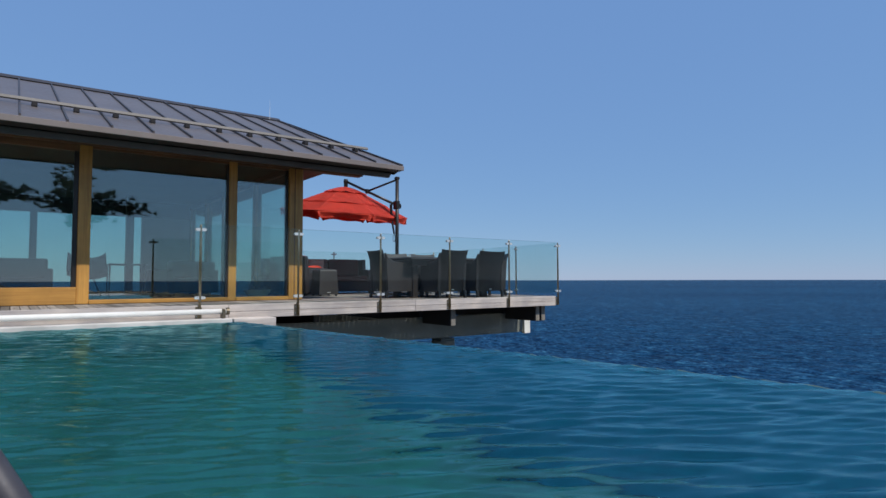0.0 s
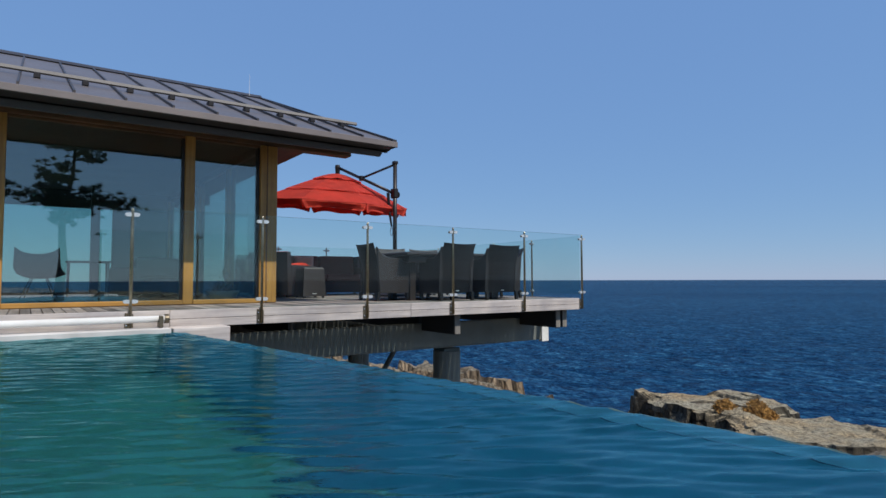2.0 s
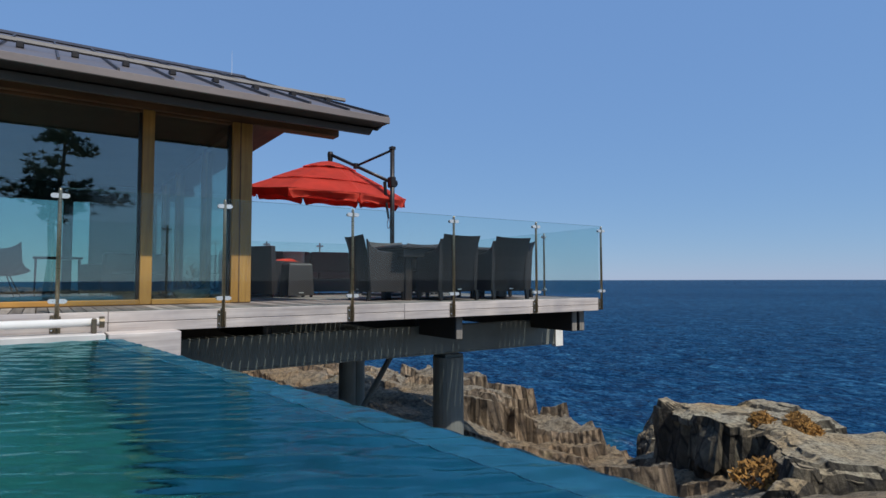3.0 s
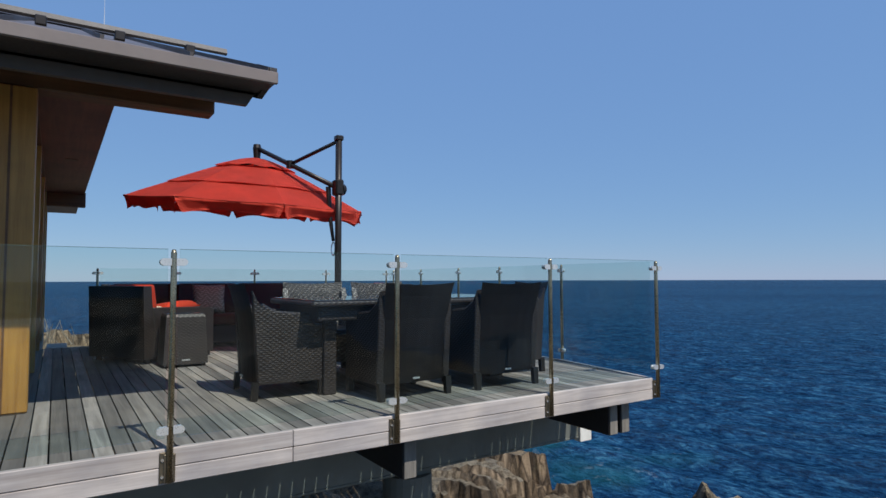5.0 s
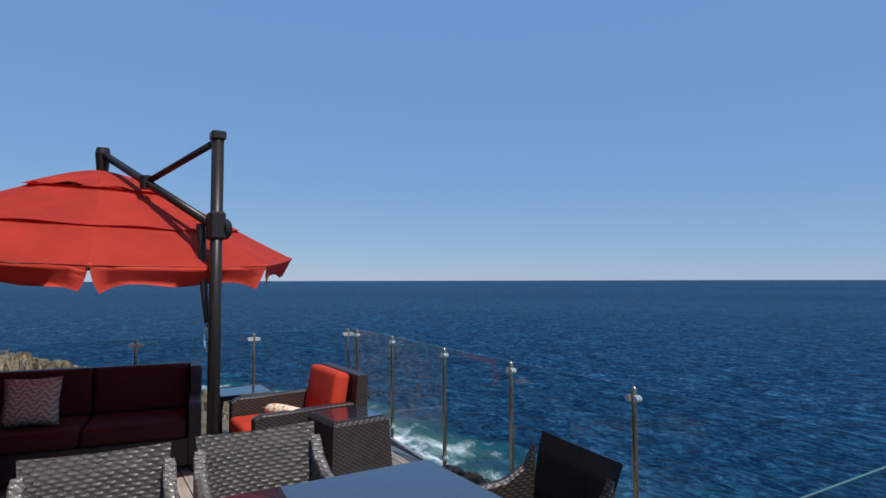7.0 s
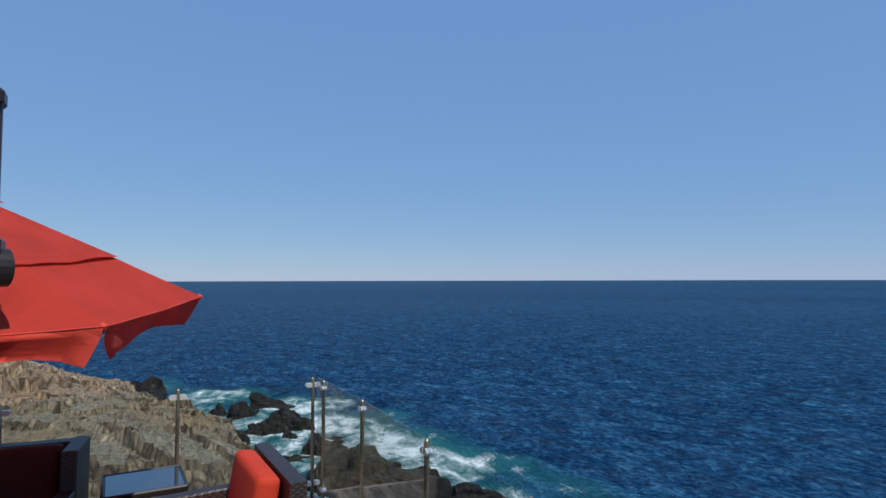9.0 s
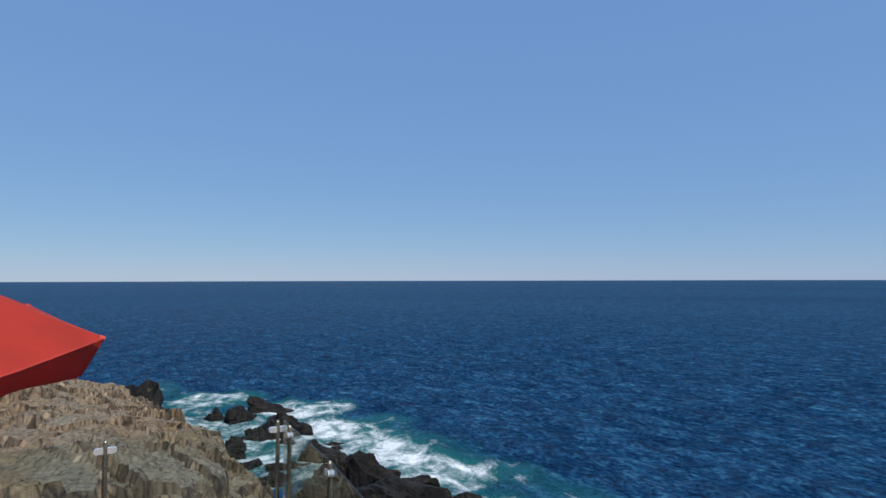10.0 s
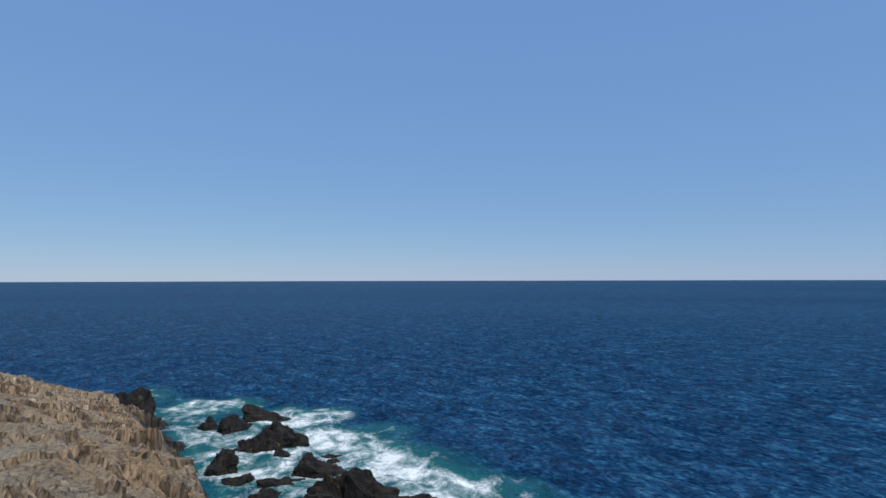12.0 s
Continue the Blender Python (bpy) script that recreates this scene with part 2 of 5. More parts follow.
def sea_material():
    """Deep water: crests run along the shore, finer ripples ride on them."""
    m, nt, N, L, p = material("sea_water")
    swl = noise_tex(nt, mapped(nt, (1, 0.35, 1), (0, 0, -0.10)), 0.20, 3, 0.55, 0.5)
    wave = noise_tex(nt, mapped(nt, (1, 0.55, 1), (0, 0, -0.05)), 1.05, 4, 0.62, 0.9)
    chop = noise_tex(nt, mapped(nt, (1, 0.6, 1), (0, 0, -0.16)), 3.2, 4, 0.65, 0.5)
    rip = noise_tex(nt, mapped(nt, (1, 0.6, 1), (0, 0, 0.12)), 6.0, 3, 0.6)
    patch = noise_tex(nt, mapped(nt, (1, 0.3, 1), (0, 0, -0.7)), 0.006, 4)
    at = N.new("ShaderNodeAttribute")
    at.attribute_name = "surf"
    surf = at.outputs["Fac"]
    deep = ramp(nt, patch, [(0.35, (0.0056, 0.039, 0.107)), (0.65, (0.0072, 0.048, 0.124))])
    # sky glints on crests and dim troughs are painted into the water colour
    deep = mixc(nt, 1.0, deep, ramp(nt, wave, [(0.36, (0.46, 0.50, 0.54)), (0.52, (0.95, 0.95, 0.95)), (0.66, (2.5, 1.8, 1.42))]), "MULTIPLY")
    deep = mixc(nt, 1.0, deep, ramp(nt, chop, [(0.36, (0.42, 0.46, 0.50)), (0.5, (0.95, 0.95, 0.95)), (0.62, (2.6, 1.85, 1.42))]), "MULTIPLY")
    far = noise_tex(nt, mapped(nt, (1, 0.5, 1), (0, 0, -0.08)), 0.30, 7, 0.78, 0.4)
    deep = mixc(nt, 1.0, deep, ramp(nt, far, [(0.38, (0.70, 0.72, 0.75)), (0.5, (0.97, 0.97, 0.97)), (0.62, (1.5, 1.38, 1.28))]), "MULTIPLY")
    teal = ramp(nt, calc(nt, "ADD", surf, calc(nt, "MULTIPLY", calc(nt, "SUBTRACT", swl, 0.5), 0.7)), [(0.22, (0, 0, 0)), (0.80, (1, 1, 1))])
    col = mixc(nt, teal, deep, (0.012, 0.105, 0.112))
    lace = noise_tex(nt, mapped(nt, (1, 0.75, 1), (0, 0, 0.3)), 0.62, 11, 0.74, 0.35)
    fm = calc(nt, "ADD", calc(nt, "MULTIPLY", surf, 0.64), calc(nt, "MULTIPLY", calc(nt, "SUBTRACT", lace, 0.5), 1.7))
    foam = ramp(nt, fm, [(0.40, (0, 0, 0)), (0.56, (0.26, 0.26, 0.26)), (0.78, (0.90, 0.90, 0.90))])
    cap_n = noise_tex(nt, mapped(nt, (1, 0.35, 1), (0, 0, 0.9)), 0.40, 6, 0.7)
    caps = ramp(nt, cap_n, [(0.785, (0, 0, 0)), (0.805, (0.6, 0.6, 0.6))])
    foam = mixc(nt, 1.0, foam, caps, "ADD")
    col = mixc(nt, foam, col, (0.80, 0.85, 0.87))
    L.new(col, p.inputs["Base Color"])
    r = calc(nt, "MULTIPLY_ADD", foam, 0.6)
    r.node.inputs[2].default_value = 0.22
    L.new(r, p.inputs["Roughness"])
    p.inputs["Specular IOR Level"].default_value = 0.0
    b1 = bump(nt, None, wave, 1.0, 0.34)
    b2 = bump(nt, None, chop, 1.0, 0.15, b1)
    b3 = bump(nt, None, rip, 1.0, 0.07, b2)
    b4 = bump(nt, None, lace, 0.8, 0.12, b3)
    L.new(b4, p.inputs["Normal"])
    # each small slope mirrors the sky by its own angle
    g = N.new("ShaderNodeBsdfGlossy")
    g.inputs["Roughness"].default_value = 0.09
    lw = N.new("ShaderNodeLayerWeight")
    mx = N.new("ShaderNodeMixShader")
    L.new(b3, g.inputs["Normal"])
    L.new(b3, lw.inputs["Normal"])
    fac = calc(nt, "MULTIPLY_ADD", calc(nt, "POWER", lw.outputs["Facing"], 5.0), 0.15)
    fac.node.inputs[2].default_value = 0.015
    L.new(calc(nt, "MULTIPLY", fac, calc(nt, "SUBTRACT", 1.0, foam)), mx.inputs[0])
    L.new(p.outputs[0], mx.inputs[1])
    L.new(g.outputs[0], mx.inputs[2])
    L.new(mx.outputs[0], N["Material Output"].inputs[0])
    return m


def pool_water():
    m, nt, N, L, p = material("pool_water")
    N.remove(p)
    g = N.new("ShaderNodeBsdfGlass")
    setin(g, Color=(0.42, 0.76, 0.84, 1), Roughness=0.0, IOR=1.33)
    w1 = noise_tex(nt, mapped(nt, (1, 0.28, 1), (0, 0, -0.96)), 4.2, 4, 0.52, 0.8)
    w2 = noise_tex(nt, mapped(nt, (1, 0.28, 1), (0, 0, -0.96)), 17.0, 4, 0.62, 0.4)
    b1 = bump(nt, None, w1, 0.3, 0.010)
    b2 = bump(nt, None, w2, 0.5, 0.005, b1)
    L.new(b2, g.inputs["Normal"])
    L.new(g.outputs[0], N["Material Output"].inputs[0])
    return m


def pool_plaster():
    m, nt, N, L, p = material("pool_plaster")
    n = noise_tex(nt, mapped(nt), 1.1, 5)
    v = N.new("ShaderNodeTexVoronoi")
    v.feature = "DISTANCE_TO_EDGE"
    setin(v, Scale=2.3)
    L.new(mapped(nt), v.inputs["Vector"])
    c = ramp(nt, n, [(0.3, (0.0034, 0.040, 0.036)), (0.7, (0.0117, 0.094, 0.083))])
    # bright net of sun caustics painted into the plaster colour
    c = mixc(nt, 0.45, c, ramp(nt, v.outputs["Distance"], [(0.0, (1.5, 1.5, 1.45)), (0.08, (0.9, 0.9, 0.9))]), "MULTIPLY")
    L.new(c, p.inputs["Base Color"])
    setin(p, Roughness=0.7)
    return m


def patterned(name, ground_col, line_col):
    """Printed cushion cloth with a linked trellis."""
    m, nt, N, L, p = material(name)
    sep = N.new("ShaderNodeSeparateXYZ")
    L.new(N.new("ShaderNodeTexCoord").outputs["Object"], sep.inputs[0])
    a = calc(nt, "SINE", calc(nt, "MULTIPLY", sep.outputs[0], 48))
    z = calc(nt, "ADD", calc(nt, "MULTIPLY", sep.outputs[2], 48), calc(nt, "MULTIPLY", a, 1.3))
    w = calc(nt, "ABSOLUTE", calc(nt, "SINE", calc(nt, "ADD", z, calc(nt, "MULTIPLY", sep.outputs[0], 24))))
    w2 = calc(nt, "ABSOLUTE", calc(nt, "SINE", calc(nt, "SUBTRACT", z, calc(nt, "MULTIPLY", sep.outputs[0], 24))))
    ln = ramp(nt, calc(nt, "MINIMUM", w, w2), [(0.16, (1, 1, 1)), (0.26, (0, 0, 0))])
    L.new(mixc(nt, ln, ground_col, line_col), p.inputs["Base Color"])
    setin(p, Roughness=0.9)
    return m


M_DECK = wood("weathered_deck", (0.39, 0.355, 0.32), (0.18, 0.158, 0.14), (26, 1.1, 26), 0.75, 0.55)
M_FASCIA = wood("bleached_board", (0.60, 0.55, 0.52), (0.38, 0.335, 0.31), (1.2, 22, 30), 0.75, 0.15)
M_CEDAR = wood("oiled_cedar", (0.54, 0.29, 0.068), (0.36, 0.170, 0.036), (24, 24, 1.2), 0.45, 0.15)
M_CEDAR_H = wood("oiled_cedar_rail", (0.54, 0.29, 0.068), (0.36, 0.170, 0.036), (1.2, 24, 24), 0.45, 0.15)
M_BEAM = wood("brown_beam", (0.20, 0.095, 0.04), (0.11, 0.05, 0.022), (1.0, 22, 22), 0.55, 0.1)
M_SOFFIT = wood("red_cedar_soffit", (0.24, 0.085, 0.05), (0.15, 0.05, 0.03), (22, 1.0, 10), 0.55, 0.15)
M_GREYEND = wood("grey_end_grain", (0.30, 0.28, 0.25), (0.14, 0.13, 0.115), (20, 20, 2), 0.8, 0.2)
M_DARKTRIM = plain("dark_brown_trim", (0.022, 0.019, 0.018), 0.5, 0, 0.25, 3)
M_ROOF = plain("bronze_roof_metal", (0.145, 0.125, 0.12), 0.42, 0.35, 0.14, 1.3, 0.05)
M_SEAM = plain("bronze_seam_metal", (0.06, 0.052, 0.05), 0.45, 0.4, 0.15, 3, 0.05)
M_SUB = plain("brown_under_fascia", (0.085, 0.066, 0.056), 0.5, 0.1, 0.2, 2.5, 0.06)
# much brighter than the floor plaster: colour replaces sunlight the wall never gets
M_POOLWALL = plain("light_lifted_teal_tile", (0.075, 0.40, 0.55), 0.5, 0, 0.2, 2, 0.05)
M_GUTTER = plain("taupe_eave_metal", (0.20, 0.165, 0.15), 0.45, 0.2, 0.1, 2, 0.04)
M_GUARD = plain("grey_snow_rail", (0.12, 0.11, 0.103), 0.6, 0.0, 0.12, 4, 0.05)
M_STEEL = plain("grey_green_steel", (0.17, 0.18, 0.16), 0.55, 0.1, 0.2, 1.6, 0.12)
M_WHITE_STEEL = plain("weathered_white_paint", (0.72, 0.71, 0.66), 0.6, 0, 0.12, 5, 0.1)
M_CONCRETE = plain("pier_concrete", (0.24, 0.235, 0.225), 0.85, 0, 0.2, 1.4, 0.3)
M_COPING = plain("pale_coping_stone", (0.50, 0.475, 0.45), 0.7, 0, 0.25, 2.2, 0.25)
M_POST = plain("bronze_stainless", (0.33, 0.29, 0.20), 0.28, 0.85, 0.2, 8, 0.03)
M_BRACKET = plain("dull_bronze", (0.14, 0.115, 0.08), 0.45, 0.7, 0.3, 12, 0.1)
M_ARCH = plain("dark_grey_tube", (0.055, 0.052, 0.060), 0.5, 0.2, 0.2, 9, 0.05)
M_CLIP = plain("brushed_clamp", (0.72, 0.72, 0.70), 0.3, 0.55, 0.08, 10, 0.02)
M_TUBE = plain("white_tube_enamel", (0.78, 0.76, 0.72), 0.35, 0.0, 0.06, 6, 0.02)
M_CHROME = plain("polished_steel", (0.82, 0.82, 0.82), 0.2, 0.85, 0.05, 6, 0.02)
M_RAILGLASS = glass("rail_glass", (0.90, 0.95, 0.945), 1.34, 0.010)
M_EDGE = plain("polished_glass_edge", (0.07, 0.14, 0.13), 0.2, 0.0, 0.1, 6, 0.0)
M_WINGLASS = glass("window_glass", (0.80, 0.92, 0.90), 2.4, 0.012)
M_FARGLASS = glass("far_window_glass", (0.66, 0.80, 0.77), 1.4, 0.008)
M_TABLEGLASS = smoked("smoked_table_glass")
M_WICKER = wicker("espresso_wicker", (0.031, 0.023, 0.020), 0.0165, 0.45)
# espresso wicker again, with sunlight put into a much paler base colour
M_WICKER_LIT = wicker("sunlit_wicker", (0.16, 0.145, 0.135), 0.0205, 1.0, 0.32)
M_WICKER_FINE = wicker("fine_espresso_wicker", (0.024, 0.018, 0.016), 0.0075, 0.3)
M_LEGS = plain("espresso_aluminium", (0.022, 0.018, 0.016), 0.4, 0.2, 0.15, 8, 0.04)
M_RED = fabric("red_canvas", (0.69, 0.068, 0.040), sheen=0.05)
# sunlight glows through the thin canvas
red_nt = M_RED.node_tree
thin = red_nt.nodes.new("ShaderNodeBsdfTranslucent")
thin.inputs[0].default_value = (0.72, 0.055, 0.035, 1)
blend = red_nt.nodes.new("ShaderNodeMixShader")
blend.inputs[0].default_value = 0.17
red_nt.links.new(red_nt.nodes["Principled BSDF"].outputs[0], blend.inputs[1])
red_nt.links.new(thin.outputs[0], blend.inputs[2])
red_nt.links.new(blend.outputs[0], red_nt.nodes["Material Output"].inputs[0])
M_ORANGE = fabric("orange_cushion", (0.47, 0.030, 0.006), sheen=0.0)
M_MAROON = fabric("maroon_cushion", (0.050, 0.0055, 0.0035), sheen=0.0)
M_TRELLIS = patterned("trellis_cloth", (0.30, 0.27, 0.21), (0.62, 0.58, 0.48))
M_CREAM = patterned("cream_print", (0.78, 0.70, 0.55), (0.58, 0.22, 0.10))
M_BLACK = plain("black_powder_coat", (0.024, 0.019, 0.017), 0.38, 0.3, 0.15, 9, 0.03)
M_INFLOOR = wood("dark_floor", (0.10, 0.075, 0.055), (0.05, 0.036, 0.026), (14, 1.0, 14), 0.4, 0.2)
M_INWALL = plain("interior_plaster", (0.30, 0.30, 0.29), 0.8, 0, 0.06, 2, 0.05)
M_INDARK = fabric("charcoal_upholstery", (0.025, 0.025, 0.028))
M_CEIL = wood("brown_ceiling", (0.15, 0.105, 0.07), (0.085, 0.058, 0.038), (1.0, 16, 10), 0.55, 0.1)
M_POT = plain("cream_pot", (0.55, 0.50, 0.38), 0.6, 0, 0.12, 6, 0.1)
M_LEAF = plain("shrub_leaf", (0.05, 0.085, 0.025), 0.55, 0, 0.4, 5, 0.1)
M_NEEDLE = plain("pine_needles", (0.022, 0.045, 0.018), 0.6, 0, 0.4, 4, 0.1)
M_BARK = plain("pine_bark", (0.085, 0.06, 0.045), 0.9, 0, 0.4, 6, 0.6)
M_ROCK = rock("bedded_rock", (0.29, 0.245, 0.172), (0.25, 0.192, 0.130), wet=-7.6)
# boulder sides are coloured far darker than the tops to paint their shade
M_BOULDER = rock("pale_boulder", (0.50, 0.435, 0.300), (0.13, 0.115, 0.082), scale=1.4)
M_SEAROCK = rock("wet_black_rock", (0.026, 0.022, 0.014), (0.010, 0.009, 0.008), scale=0.8)
setin(M_SEAROCK.node_tree.nodes["Principled BSDF"], Roughness=0.5, Specular_IOR_Level=0.25)
M_WEED = plain("ochre_shrub", (0.24, 0.12, 0.025), 0.9, 0, 0.4, 3, 0.5)
M_DRY = plain("dry_twigs", (0.30, 0.25, 0.18), 0.9, 0, 0.3, 5, 0.2)
M_LIP = plain("dark_lip_tile", (0.022, 0.075, 0.115), 0.85, 0, 0.2, 9, 0.05)
M_LIP.node_tree.nodes["Principled BSDF"].inputs["Specular IOR Level"].default_value = 0.0
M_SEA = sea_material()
M_POOL = pool_water()
M_PLASTER = pool_plaster()


# ---- mesh helpers ----
def part(name, bm, mat, parent=None, label="", smooth=False):
    me = bpy.data.meshes.new(name)
    bmesh.ops.recalc_face_normals(bm, faces=bm.faces)
    bm.to_mesh(me)
    bm.free()
    me.materials.append(mat)
    if smooth:
        me.polygons.foreach_set("use_smooth", [True] * len(me.polygons))
    ob = new(name, me)
    if parent is not None:
        ob.parent = parent
    if label:
        ob["label"] = label
    return ob


def thing(name, m, label, category, group="", kind=""):
    ob = new(name)
    ob.matrix_world = m
    ob.empty_display_size = 0.1
    return tagged(ob, label, category, group, kind)


def box(x0, x1, y0, y1, z0, z1, bev=0.0, bm=None, seg=1):
    bm = bm or bmesh.new()
    r = bmesh.ops.create_cube(bm, size=1, matrix=Matrix.LocRotScale(((x0 + x1) / 2, (y0 + y1) / 2, (z0 + z1) / 2), None, (x1 - x0, y1 - y0, z1 - z0)))
    if bev:
        es = list({e for v in r["verts"] for e in v.link_edges})
        bmesh.ops.bevel(bm, geom=es, offset=bev, segments=seg, affect="EDGES", profile=0.6)
    return bm


def prism(points, d, bm=None):
    """A slab: a loop of corners, pushed out by the vector d."""
    bm = bm or bmesh.new()
    a = [bm.verts.new(p) for p in points]
    b = [bm.verts.new(Vector(p) + Vector(d)) for p in points]
    bm.faces.new(a)
    bm.faces.new(b[::-1])
    n = len(a)
    for i in range(n):
        bm.faces.new((a[i], b[i], b[(i + 1) % n], a[(i + 1) % n]))
    return bm


def tube(path, radii, sides=10, bm=None, caps=True):
    bm = bm or bmesh.new()
    path = [Vector(p) for p in path]
    if isinstance(radii, (int, float)):
        radii = [radii] * len(path)
    rings = []
    for i, p in enumerate(path):
        d = (path[min(i + 1, len(path) - 1)] - path[max(i - 1, 0)]).normalized()
        u = d.cross(Vector((0.31, 0.2, 1)) if abs(d.z) < 0.9 else Vector((1, 0.1, 0))).normalized()
        w = d.cross(u)
        rings.append([bm.verts.new(p + radii[i] * (math.cos(2 * math.pi * k / sides) * u + math.sin(2 * math.pi * k / sides) * w)) for k in range(sides)])
    for a, b in zip(rings, rings[1:]):
        for k in range(sides):
            bm.faces.new((a[k], a[(k + 1) % sides], b[(k + 1) % sides], b[k]))
    if caps:
        bm.faces.new(rings[0])
        bm.faces.new(rings[-1][::-1])
    return bm


def pillow(w, h, t, n=10):
    """A stuffed cushion lying in x and z, thick in y."""
    bm = bmesh.new()
    vs = {}
    for s in (-1, 1):
        for i in range(n + 1):
            for j in range(n + 1):
                u, v = 2 * i / n - 1, 2 * j / n - 1
                edge = (1 - u ** 4) * (1 - v ** 4)
                if s == 1 and (i in (0, n) or j in (0, n)):
                    vs[s, i, j] = vs[-1, i, j]
                    continue
                pinch = 1 - 0.07 * (1 - abs(u)) * abs(v) ** 3 - 0.07 * (1 - abs(v)) * abs(u) ** 3
                vs[s, i, j] = bm.verts.new((u * w / 2 * pinch, s * t / 2 * edge ** 0.5, v * h / 2 * pinch))
        for i in range(n):
            for j in range(n):
                bm.faces.new([vs[s, i, j], vs[s, i + 1, j], vs[s, i + 1, j + 1], vs[s, i, j + 1]][::s])
    return bm


# ---- sea and land ----
SEA_Z = -9.6
ROCKS = [  # wave-washed rocks: x, y, length, width, height, turn
    (8.4, 55.4, 1.8, 1.4, 0.9, 10), (9.9, 52.8, 2.8, 2.0, 1.5, 30), (12.7, 55.7, 4.4, 2.4, 1.2, -10),
    (11.7, 47.4, 4.4, 3.0, 2.0, -20), (9.8, 47.6, 2.0, 1.6, 0.9, 40), (11.3, 44.6, 1.6, 1.2, 0.7, 0),
    (11.9, 39.9, 3.2, 2.2, 1.5, -35), (10.1, 38.8, 2.6, 1.6, 0.8, 10), (12.4, 34.0, 4.8, 3.2, 2.4, -30),
    (14.3, 31.6, 4.0, 2.6, 1.5, -30), (14.2, 43.0, 1.9, 0.8, 0.35, -20), (7.3, 43.8, 3.2, 2.4, 1.5, 60),
    (8.5, 36.9, 2.4, 1.8, 0.7, 20), (14.0, 41.8, 1.3, 0.7, 0.35, 0), (16.2, 27.6, 4.4, 2.6, 1.1, -35), (12.4, 29.8, 7.5, 3.4, 1.9, -62), (10.2, 32.6, 4.0, 2.6, 1.5, -50),
    (7.8, 40.6, 2.2, 1.4, 0.6, 0), (2.3, 59.5, 4.4, 3.0, 3.0, 10),
]
BRINK = ((-40, 9.0), (-8, 6.5), (-3, 5.0), (0, 3.9), (3, 3.4), (7, 3.5), (11, 3.2), (16, 2.5), (23, 2.2), (30, 1.9), (36, 1.6), (45, 0.8), (52, 0.6), (58, 0.1), (63, -2.3), (70, -10.2), (90, -40.0))
TOE = ((-40, 16.0), (-8, 13.0), (0, 10.5), (7, 7.6), (16, 6.6), (23, 5.9), (30, 5.3), (43, 5.0), (52, 4.3), (58, 3.8), (66, 1.4), (75, -6.3), (90, -36.0))
TOPZ = ((-40, -1.6), (-5, -2.3), (0, -3.3), (3, -3.25), (5.5, -2.8), (9, -2.85), (16, -2.7), (20, -2.9), (26, -3.5), (34, -4.5), (45, -5.7), (52, -6.3), (58, -7.0), (62, -7.4), (70, -7.8), (90, -8.2))

CROWN = ((14, 1.3), (20, 1.25), (28, 2.0), (36, 2.6))

ROCKS = [(x - 0.018 * (y - 2.6), y, *r) for x, y, *r in ROCKS]


def along(tab, v):
    a = np.array(tab)
    return np.interp(v, a[:, 0], a[:, 1])


def fbm(x, y, z=0.0, octaves=4, f=1.0):
    s, a = 0.0, 1.0
    for _ in range(octaves):
        s += a * noise.noise((x * f, y * f, z))
        a *= 0.5
        f *= 2.03
    return s


